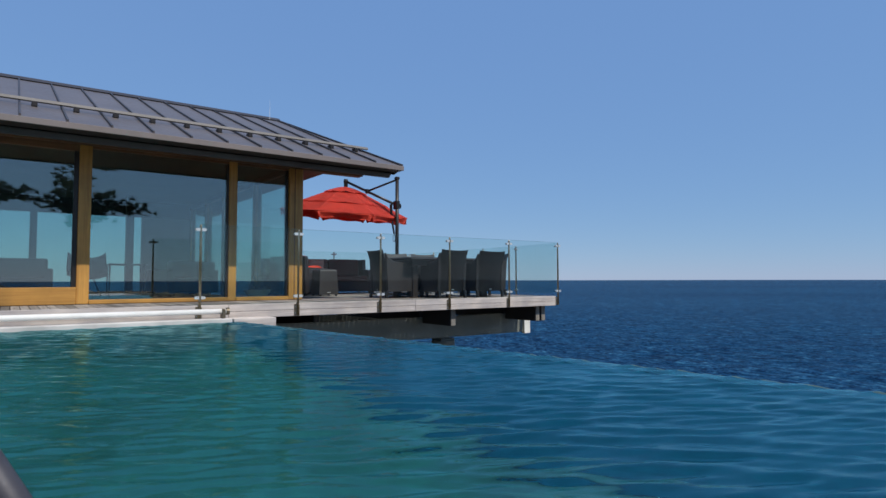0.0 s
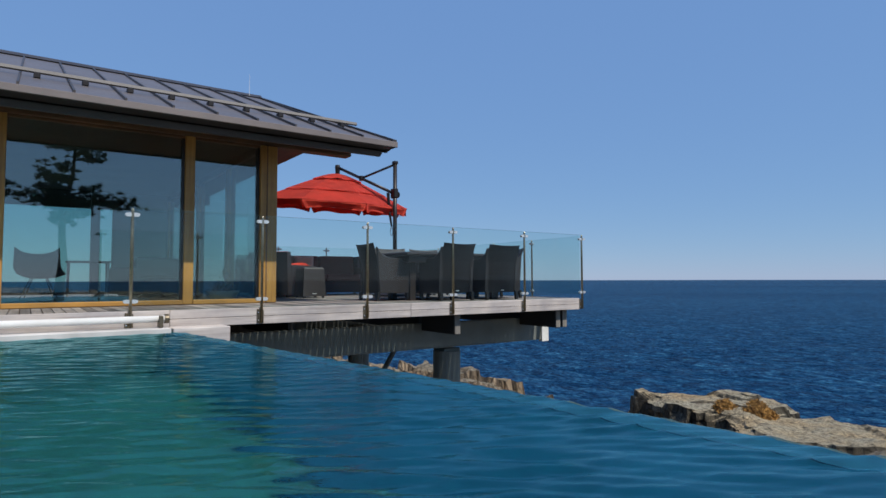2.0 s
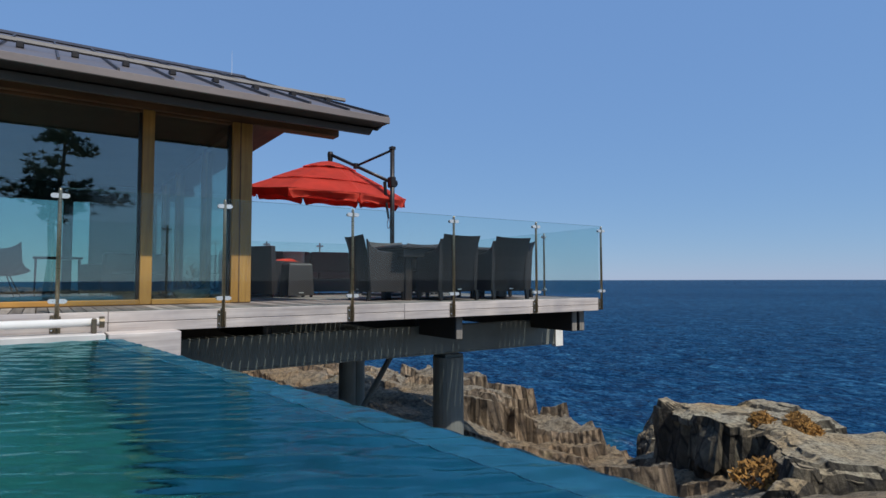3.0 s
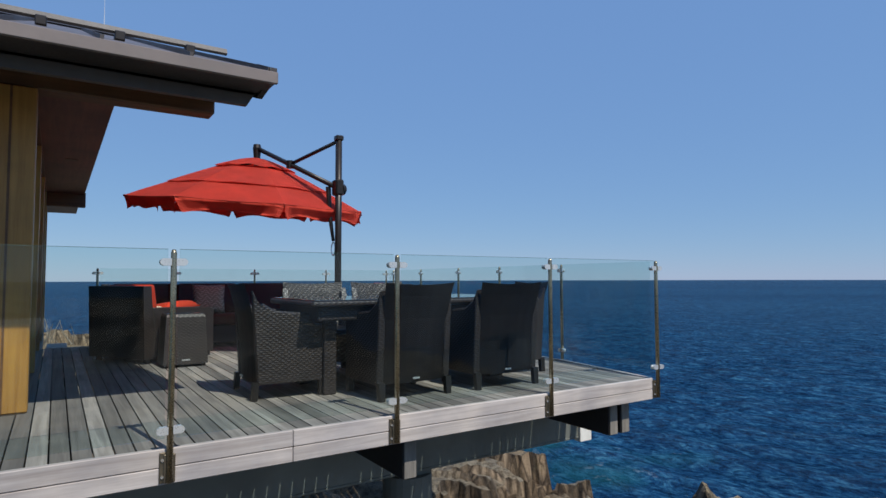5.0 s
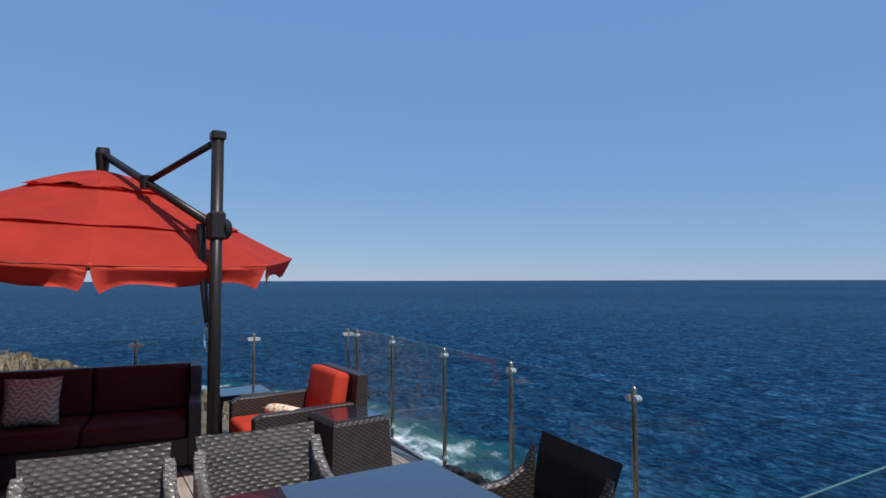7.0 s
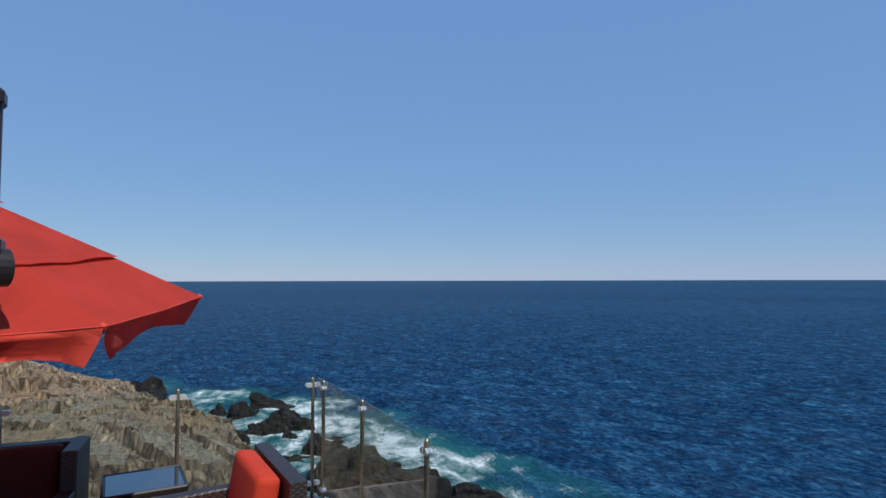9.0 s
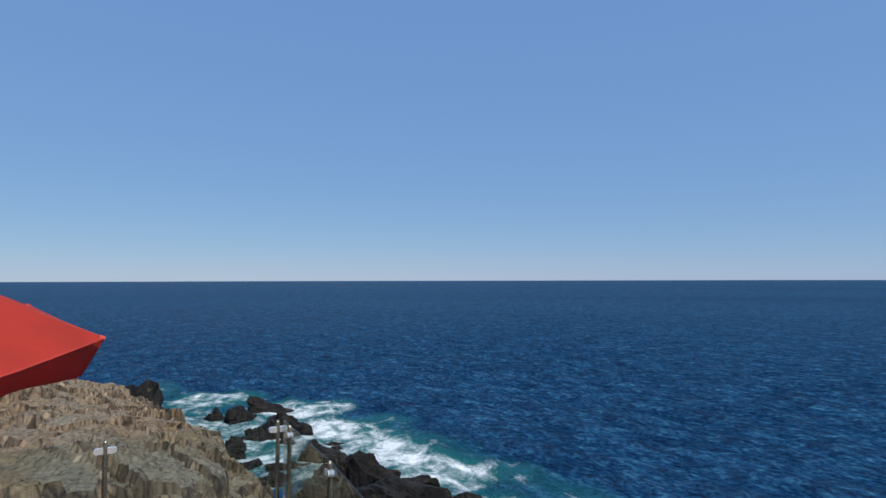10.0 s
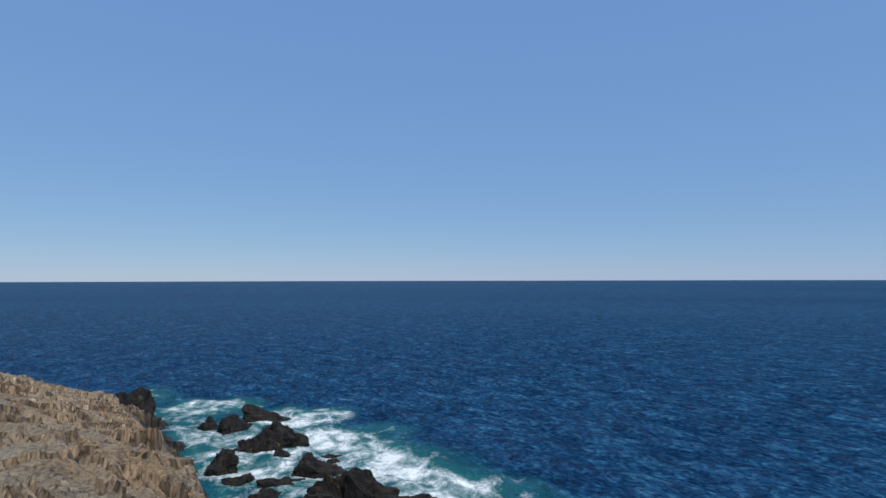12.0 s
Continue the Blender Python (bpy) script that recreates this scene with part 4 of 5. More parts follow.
def column(x, y, r, z0, z1, label):
    c = thing("column", pose(x, y, z0), label, "column", "columns under the deck", "structure")
    part("shaft", tube([(0, 0, 0), (0, 0, z1 - z0)], r, 24), M_STEEL, c, smooth=False)
    part("cap_plate", box(-r * 0.7, r * 0.7, -r * 0.7, r * 0.7, z1 - z0, z1 - z0 + 0.05, 0.005), M_STEEL, c)
    return c


column(-1.95, 1.35, 0.235, -3.4, -0.89, "thick round grey steel column standing on rock")
column(-2.87, 3.0, 0.14, -3.4, -0.55, "slim dark steel column under the deck")
column(-1.95, 4.62, 0.2, -3.4, -0.87, "round grey steel column at the back")
strut = thing("brace", pose(0, 0, 0), "diagonal steel brace between columns and beam", "brace", kind="structure")
part("rod", tube([(-2.85, 3.0, -2.3), (-1.7, 3.0, -0.55)], 0.05, 10), M_STEEL, strut)
pier = thing("pier", pose(0, 0, 0), "rough concrete pier at the end of the pool", "pier", kind="structure")
part("block", box(-6.6, -5.52, 0.6, 2.4, -3.2, -0.84, 0.02), M_CONCRETE, pier)

# the dark trim colour stands in for deep shade on a concrete wall
part("foundation_wall", box(-16.5, -4.6, 3.2, 3.5, -3.3, -0.21), M_DARKTRIM, pier, "foundation wall under the house, coloured dark for the shade there")
part("foundation_wall", box(-4.9, -4.6, 3.5, 9.2, -3.3, -0.21), M_DARKTRIM, pier)

# ---- glass railing ----
FRONT_X = (-7.05, -5.66, -4.25, -2.84, -1.42)
POST_TOP = 1.10


def rail_post(x, y, turn, label, low=True, h=POST_TOP, reach=0.072):
    p = thing("railing_post", pose(x, y, 0, 0, 0, turn), label, "railing post", "posts of the glass railing")
    z0 = -0.17 if low else 0.0
    part("pole", tube([(0, -0.065 if low else 0, z0), (0, -0.065 if low else 0, h - 0.02), (0, -0.065 if low else 0, h)], [0.018, 0.016, 0.010], 12), M_POST, p, smooth=True)
    yo = -0.065 if low else 0.0
    if low:
        flange_p = part("bracket", box(-0.05, -0.012, -0.052, -0.041, -0.175, -0.01, 0.003), M_BRACKET, p, "bolted bronze side bracket")
        part("bracket", box(-0.03, 0.03, -0.062, -0.041, -0.175, -0.02, 0.004), M_BRACKET, p)
        for z in (-0.14, -0.05):
            part("bolt", tube([(-0.036, -0.053, z), (-0.036, -0.06, z)], 0.008, 8), M_CHROME, flange_p)
    else:
        part("foot", tube([(0, yo, 0), (0, yo, 0.03)], 0.04, 12), M_BRACKET, p)
    for z in (h - 0.07, 0.11):
        for s in (-1, 1):
            pts = [(s * 0.012, yo - 0.016, z - 0.02), (s * (reach - 0.017), yo - 0.016, z - 0.02), (s * (reach - 0.004), yo - 0.016, z - 0.012), (s * reach, yo - 0.016, z), (s * (reach - 0.004), yo - 0.016, z + 0.012), (s * (reach - 0.017), yo - 0.016, z + 0.02), (s * 0.012, yo - 0.016, z + 0.02)]
            part("clamp", prism(pts, (0, 0.04, 0)), M_CLIP, p, "rounded clear-and-steel glass clamp")
    return p


def rail_pane(a, b, z0=0.07, z1=1.10, y_off=-0.065):
    a, b = Vector((*a, 0)), Vector((*b, 0))
    d = (b - a).normalized()
    nrm = Vector((d.y, -d.x, 0))
    a, b = a + d * 0.03 + nrm * -y_off, b - d * 0.03 + nrm * -y_off
    bm = prism([a - nrm * 0.004 + Vector((0, 0, z0)), b - nrm * 0.004 + Vector((0, 0, z0)), b - nrm * 0.004 + Vector((0, 0, z1)), a - nrm * 0.004 + Vector((0, 0, z1))], nrm * 0.008)
    ob = part("railing_glass", bm, M_RAILGLASS)
    if abs(d.y) < 0.02 and a.y < 1:
        top = prism([a - nrm * 0.004 + Vector((0, 0, z1 + 0.001)), b - nrm * 0.004 + Vector((0, 0, z1 + 0.001)), b + nrm * 0.004 + Vector((0, 0, z1 + 0.001)), a + nrm * 0.004 + Vector((0, 0, z1 + 0.001))], (0, 0, 0.002))
        part("polished_edge", top, M_EDGE, ob, "greenish polished top edge")
    return tagged(ob, "clear frameless railing pane with a greenish edge", "glass pane", "panes of the glass railing")


for i, xp in enumerate(FRONT_X):
    rail_post(xp, 0, 0, "bronze steel railing post bolted to the deck fascia")
rail_post(-0.07, 0, 0, "bronze corner railing post at the deck's outer corner")
allx = (*FRONT_X, -0.07)
for a, b in zip(allx[:-1], allx[1:]):
    rail_pane((a, 0), (b, 0))
side_pts = [(xs - 0.08, ys) for ys, xs in SIDE[1:]]
for (xs, ys) in side_pts[:-1]:
    rail_post(xs, ys, 88, "bronze railing post along the sea side of the deck", reach=0.046)
seq = [(-0.03, 0.06), *side_pts]
for a, b in zip(seq[:-1], seq[1:]):
    rail_pane(a, b)
back_pts = [(0.32, 6.04), (-0.86, 6.04), (-2.09, 6.04), (-3.27, 6.04), (-4.3, 6.04)]
for (xs, ys) in back_pts[:5]:
    rail_post(xs, ys, 180, "dark bronze railing post at the back of the deck")
for a, b in zip(back_pts[:4], back_pts[1:5]):
    rail_pane(a, b)

# ---- house ----
XW, XE = -16.5, -4.95
BACK_Y = 9.1
EAVE_Y, EAVE_Z, RIDGE_Y, RIDGE_Z, ROOF_E = 0.34, 2.35, 5.1, 4.13, -3.58
SLOPE = (RIDGE_Z - EAVE_Z) / (RIDGE_Y - EAVE_Y)
house_floor = box(XW, XE, WALL_Y - 0.09, BACK_Y, -0.2, 0.004)
tagged(part("floor", house_floor, M_INFLOOR), "dark wooden floor of the living room", "floor", kind="structure")
tagged(part("ceiling", box(XW, XE - 0.02, WALL_Y + 0.12, BACK_Y - 0.1, 2.42, 2.5), M_CEIL), "brown boarded living room ceiling", "ceiling", kind="structure")


def roof_e(y):
    """The gable end runs slightly askew."""
    return -3.56 - 0.104 * (y - EAVE_Y)


def roof_z(y):
    return EAVE_Z + SLOPE * (min(y, 2 * RIDGE_Y - y) - EAVE_Y)


roof = thing("roof", pose(0, 0, 0), "bronze standing-seam metal gable roof with snow rail", "roof", kind="structure")
for s in (0, 1):
    ye = EAVE_Y if s == 0 else 2 * RIDGE_Y - EAVE_Y
    yi = ye + (0.26 if s == 0 else -0.26)
    part("roof_sheet", prism([(XW - 1, ye, EAVE_Z), (roof_e(ye), ye, EAVE_Z), (roof_e(RIDGE_Y), RIDGE_Y, RIDGE_Z), (XW - 1, RIDGE_Y, RIDGE_Z)], (0, 0, -0.03)), M_ROOF, roof)
    part("roof_deck", prism([(XW - 1, yi, EAVE_Z + 0.06), (roof_e(yi) - 0.045, yi, EAVE_Z + 0.06), (roof_e(RIDGE_Y) - 0.045, RIDGE_Y, RIDGE_Z - 0.036), (XW - 1, RIDGE_Y, RIDGE_Z - 0.036)], (0, 0, -0.16)), M_DARKTRIM, roof)
    part("rake_trim", prism([(roof_e(ye), ye, EAVE_Z - 0.034), (roof_e(RIDGE_Y), RIDGE_Y, RIDGE_Z - 0.034), (roof_e(RIDGE_Y), RIDGE_Y, RIDGE_Z - 0.24), (roof_e(yi), yi, EAVE_Z - 0.12)], (-0.04, 0, 0)), M_DARKTRIM, roof)
part("verge_soffit", prism([(-4.75, 1.72, roof_z(1.72) - 0.20), (roof_e(1.72) - 0.06, 1.72, roof_z(1.72) - 0.20), (roof_e(RIDGE_Y) - 0.06, RIDGE_Y, RIDGE_Z - 0.20), (-4.75, RIDGE_Y, RIDGE_Z - 0.20)], (0, 0, -0.02)), M_SOFFIT, roof)
part("verge_soffit", prism([(-4.75, 8.5, roof_z(8.5) - 0.20), (roof_e(8.5) - 0.06, 8.5, roof_z(8.5) - 0.20), (roof_e(RIDGE_Y) - 0.06, RIDGE_Y, RIDGE_Z - 0.20), (-4.75, RIDGE_Y, RIDGE_Z - 0.20)], (0, 0, -0.02)), M_SOFFIT, roof)
x = ROOF_E - 0.03
while x > XW - 0.9:
    yt = min(RIDGE_Y, EAVE_Y + (-3.58 - x) / 0.104)
    if yt > EAVE_Y + 0.2:
        part("seam", prism([(x - 0.011, EAVE_Y + 0.01, EAVE_Z + 0.002), (x + 0.011, EAVE_Y + 0.01, EAVE_Z + 0.002), (x + 0.011, yt, roof_z(yt) + 0.001), (x - 0.011, yt, roof_z(yt) + 0.001)], (0, 0, 0.034)), M_SEAM, roof)
    x -= 0.497
part("rake_cap", prism([(roof_e(EAVE_Y) - 0.05, EAVE_Y, EAVE_Z + 0.002), (roof_e(EAVE_Y), EAVE_Y, EAVE_Z + 0.002), (roof_e(RIDGE_Y), RIDGE_Y, RIDGE_Z + 0.002), (roof_e(RIDGE_Y) - 0.05, RIDGE_Y, RIDGE_Z + 0.002)], (0, 0, 0.03)), M_SEAM, roof)
part("ridge_cap", prism([(XW - 1, RIDGE_Y - 0.14, RIDGE_Z - 0.03), (XW - 1, RIDGE_Y, RIDGE_Z + 0.06), (XW - 1, RIDGE_Y + 0.14, RIDGE_Z - 0.03)], (roof_e(RIDGE_Y) - XW + 1.01, 0, 0)), M_SEAM, roof)
part("eave_fascia", box(XW - 1, ROOF_E + 0.02, EAVE_Y - 0.03, EAVE_Y + 0.0, EAVE_Z - 0.085, EAVE_Z - 0.004, 0.005), M_GUTTER, roof, "taupe metal eave fascia")
part("eave_return", box(XW - 1, ROOF_E, EAVE_Y + 0.0, EAVE_Y + 0.26, EAVE_Z - 0.085, EAVE_Z - 0.07), M_SEAM, roof)
part("sub_fascia", prism([(ROOF_E - 0.11, 0.60, 2.17), (ROOF_E - 0.03, 0.60, 2.31), (XW - 1, 0.60, 2.31), (XW - 1, 0.60, 2.17)], (0, 0.05, 0)), M_SUB, roof)
part("soffit", prism([(XW - 1, 0.65, 2.19), (ROOF_E - 0.1, 0.65, 2.19), (ROOF_E - 0.1, 1.5, 2.42), (XW - 1, 1.5, 2.42)], (0, 0, 0.03)), M_SOFFIT, roof)
for z0 in (3.27, 3.41, 3.55):
    part("ridge_beam_board", box(-4.7, -3.35, 4.55, 5.05, z0 + 0.029, z0 + 0.161, 0.006), M_FASCIA, roof, "bleached board round the ridge beam")
part("snow_rail", prism([(XW - 1, 1.48, 2.845), (XW - 1, 1.50, 2.888), (XW - 1, 1.535, 2.878), (XW - 1, 1.515, 2.835)], (ROOF_E - 0.05 - XW + 1, 0, 0)), M_GUARD, roof, "grey snow rail bar")
x = ROOF_E - 0.36
while x > XW - 0.5:
    part("rail_clamp", box(x - 0.035, x + 0.035, 1.37, 1.50, roof_z(1.45) - 0.02, roof_z(1.45) + 0.05, 0.006), M_BLACK, roof)
    x -= 0.497
part("antenna", tube([(-4.37, 4.8, 4.05), (-4.37, 4.8, 4.5)], [0.004, 0.0015], 6), M_WHITE_STEEL, roof)

front = thing("wall_front", pose(0, 0, 0), "glazed cedar-framed front wall of the house", "wall", kind="structure")
FY0, FY1 = WALL_Y - 0.06, WALL_Y + 0.10
part("head_beam", box(XW, -3.72, 1.50, 1.70, 2.315, 2.50, 0.01), M_BEAM, front, "long brown head beam")
for a, b in ((-5.19, -4.94), (-6.22, -6.09), (-8.35, -8.19), (-10.6, -10.44), (-12.8, -12.64), (-15.0, -14.84)):
    ob = part("post", box(a, b, FY0 - (0.02 if a > -5.5 else 0.0), FY1, 0.005, 2.313, 0.008), M_CEDAR, front, "oiled cedar post")
part("post", box(-5.10, -5.085, FY0 - 0.026, FY0 - 0.02, 0.01, 2.31), M_BEAM, front)


def window(x0, x1, z0, z1, name, label, sill=0.07, dark=False):
    w = thing(name, pose(0, 0, 0), label, "window", kind="structure")
    fm = M_CEDAR_H
    part("sill", box(x0, x1, FY0 - 0.02, FY1, z0, z0 + sill, 0.006), fm, w)
    if dark:
        part("window_frame", box(x0, x1, FY0 + 0.02, FY1, z1 - 0.10, z1, 0.005), M_BEAM, w)
        part("window_frame", box(x1 - 0.06, x1, FY0 + 0.02, FY1 - 0.02, z0 + sill, z1 - 0.1, 0.005), M_BLACK, w)
    else:
        part("window_frame", box(x0, x1, FY0 + 0.03, FY1 - 0.02, z1 - 0.04, z1, 0.005), M_BEAM, w)
        part("window_frame", box(x1 - 0.035, x1, FY0 + 0.03, FY1 - 0.02, z0 + sill, z1 - 0.04, 0.004), M_BLACK, w)
    part("pane", box(x0, x1 - 0.03, WALL_Y + 0.0, WALL_Y + 0.012, z0 + sill, z1 - 0.03), M_WINGLASS, w)
    return w


window(-6.09, -5.19, 0.005, 2.315, "window_1", "tall narrow window beside the corner post", 0.06)
window(-8.19, -6.22, 0.005, 2.315, "window_2", "wide full-height window reflecting sky and pines", 0.06)
window(-10.44, -8.35, 0.005, 2.315, "window_3", "sliding glass door with a deep cedar bottom rail", 0.245, True)
window(-12.64, -10.6, 0.005, 2.315, "window_4", "sliding glass door with a cedar bottom rail", 0.245, True)
window(-14.84, -12.8, 0.005, 2.315, "window_5", "full-height front window", 0.06)

east = thing("wall_east", pose(0, 0, 0), "glazed end wall of the house towards the deck", "wall", kind="structure")
for y0 in (3.6, 5.8, 7.3, 8.95):
    part("post", box(XE - 0.14, XE, y0, y0 + 0.14, 0.005, 2.41, 0.006), M_CEDAR, east)
part("head", box(XE - 0.14, XE, FY1, 9.1, 2.30, 2.44), M_BEAM, east)
for a, b in ((1.70, 3.6), (3.74, 5.8), (5.94, 7.3), (7.44, 8.95)):
    part("pane", box(XE - 0.075, XE - 0.065, a, b, 0.02, 2.30), M_FARGLASS, east)
part("gable_panel", prism([(-4.75, 1.70, 2.36), (-4.75, 8.5, 2.36), (-4.75, 8.3, 2.72), (-4.75, RIDGE_Y, RIDGE_Z - 0.22), (-4.75, 1.7, 2.62)], (-0.06, 0, 0)), M_BEAM, east)
part("deck_soffit", prism([(XE, 1.70, 2.325), (-4.44, 1.70, 2.325), (-4.44, 7.6, 2.325), (XE, 7.6, 2.325)], (0, 0, 0.03)), M_SOFFIT, east, "red cedar soffit boards")
part("soffit_beam", box(XE, -4.42, 7.6, 7.75, 2.12, 2.355, 0.006), M_BEAM, east)
part("soffit_light", tube([(-4.68, 4.4, 2.324), (-4.68, 4.4, 2.318)], 0.07, 16), M_BEAM, east)
part("soffit_board", box(XE, -4.52, 7.75, 8.8, 2.12, 2.15), M_FASCIA, east)

backw = thing("wall_back", pose(0, 0, 0), "back wall of the house with wide sea-view windows", "wall", kind="structure")
part("head", box(XW, XE, BACK_Y - 0.12, BACK_Y, 2.02, 2.42), M_DARKTRIM, backw)
part("sill", box(XW, XE, BACK_Y - 0.12, BACK_Y, 0.0, 0.06), M_DARKTRIM, backw)
for a, b in ((-5.098, -4.95), (-6.3, -5.1), (-8.75, -8.6), (-10.6, -10.4), (-12.4, -12.2), (-16.5, -14.4)):
    part("post", box(a, b, BACK_Y - 0.12, BACK_Y, 0.06, 2.02), M_INWALL if b - a > 0.3 else M_DARKTRIM, backw)
part("pane", box(-14.4, -5.1, BACK_Y - 0.06, BACK_Y - 0.05, 0.06, 2.02), M_FARGLASS, backw)
tagged(part("wall_west", box(XW - 0.15, XW, FY0, BACK_Y, 0.0, 2.5), M_INWALL), "plain plaster wall closing the living room", "wall", kind="structure")


# ---- living room, seen through the windows ----
def side_table(x, y):
    t = thing("side_table", pose(x, y, 0.004), "dark wooden side table inside the window", "table")
    part("tabletop", box(-0.40, 0.40, -0.25, 0.25, 0.69, 0.73, 0.008), M_LEGS, t)
    for sx_ in (-1, 1):
        for sy_ in (-1, 1):
            part("leg", tube([(sx_ * 0.36, sy_ * 0.21, 0), (sx_ * 0.35, sy_ * 0.2, 0.69)], [0.014, 0.02], 8), M_LEGS, t)
    return t


def shell_chair(x, y, turn):
    c = thing("shell_chair", pose(x, y, 0.004, 0, 0, turn), "dark moulded lounge chair on thin metal legs", "chair")
    bm = bmesh.new()
    rows = []
    for i in range(9):
        a = i / 8
        row = []
        for j in range(11):
            u = j / 5 - 1
            yy = -0.30 + 0.55 * min(1, a * 1.6) + 0.10 * a
            zz = 0.36 + 0.02 * abs(u) ** 2 + (max(0, a - 0.55) / 0.45) ** 1.2 * 0.46 + 0.18 * abs(u) ** 3 * (1 - abs(a - 0.6))
            row.append(bm.verts.new((u * (0.40 - 0.05 * a), yy, zz)))
        rows.append(row)
    for r0, r1 in zip(rows, rows[1:]):
        for j in range(10):
            bm.faces.new((r0[j], r0[j + 1], r1[j + 1], r1[j]))
    bmesh.ops.solidify(bm, geom=bm.faces, thickness=0.03)
    part("shell", bm, M_INDARK, c, smooth=True)
    for sx_ in (-1, 1):
        for sy_ in (-1, 1):
            part("leg", tube([(sx_ * 0.10, sy_ * 0.1, 0.42), (sx_ * 0.26, sy_ * 0.26, 0)], 0.011, 8), M_BLACK, c)
    return c


def lounge(x, y, w, d, turn, label):
    s = thing("sofa", pose(x, y, 0.004, 0, 0, turn), label, "sofa")
    part("base", box(-w / 2, w / 2, -d / 2, d / 2, 0.06, 0.40, 0.04, seg=2), M_INDARK, s)
    part("backrest", box(-w / 2, w / 2, d / 2 - 0.22, d / 2, 0.40, 0.78, 0.05, seg=2), M_INDARK, s)
    for k in (-1, 1):
        part("armrest", box(k * w / 2 - 0.09, k * w / 2 + 0.09, -d / 2, d / 2, 0.06, 0.58, 0.04, seg=2), M_INDARK, s)
        part("leg", box(k * (w / 2 - 0.1) - 0.02, k * (w / 2 - 0.1) + 0.02, -d / 2 + 0.05, d / 2 - 0.05, 0, 0.06), M_BLACK, s)
    return s


side_table(-6.9, 7.3)
shell_chair(-7.75, 6.5, 172)
lounge(-5.85, 6.3, 1.1, 0.9, 200, "dark upholstered armchair in the living room")
lounge(-9.6, 6.2, 2.2, 0.95, 180, "long dark sofa in the living room")
lounge(-10.6, 3.9, 1.6, 0.9, 90, "charcoal sofa behind the sliding door")
column_in = thing("column", pose(-6.74, 7.95, 0.004), "black square column inside the living room", "column", kind="structure")
part("shaft", box(-0.085, 0.085, -0.085, 0.085, 0, 2.415), M_BLACK, column_in)


def planter(x, y):
    p = thing("planter", pose(x, y, 0.004), "cream bowl planter with a leafy green plant inside the window", "planter")
    bm = bmesh.new()
    prof = [(0.10, 0), (0.17, 0.05), (0.24, 0.15), (0.25, 0.17), (0.22, 0.17), (0.19, 0.13), (0.0, 0.13)]
    rings = [[bm.verts.new((r * math.cos(a * 0.3927), 0.6 * r * math.sin(a * 0.3927), z)) for a in range(16)] for r, z in prof[:-1]]
    for a, b in zip(rings, rings[1:]):
        for k in range(16):
            bm.faces.new((a[k], a[(k + 1) % 16], b[(k + 1) % 16], b[k]))
    bm.faces.new(rings[0])
    bm.faces.new(rings[-1])
    part("bowl", bm, M_POT, p)
    rnd = random.Random(4)
    bm = bmesh.new()
    for _ in range(160):
        a, q = rnd.uniform(0, 6.283), rnd.random()
        b0 = Vector((0.14 * q * math.cos(a), 0.09 * q * math.sin(a), 0.14 + 0.34 * (1 - q) * rnd.random()))
        d = Vector((math.cos(a), math.sin(a), rnd.uniform(0.2, 1.4))).normalized() * rnd.uniform(0.06, 0.13)
        u = d.cross(Vector((0, 0, 1))).normalized() * 0.016
        bm.faces.new([bm.verts.new(v) for v in (b0, b0 + d * 0.5 + u, b0 + d, b0 + d * 0.5 - u)])
    part("foliage", bm, M_LEAF, p)
    return p


planter(-5.55, 2.05)


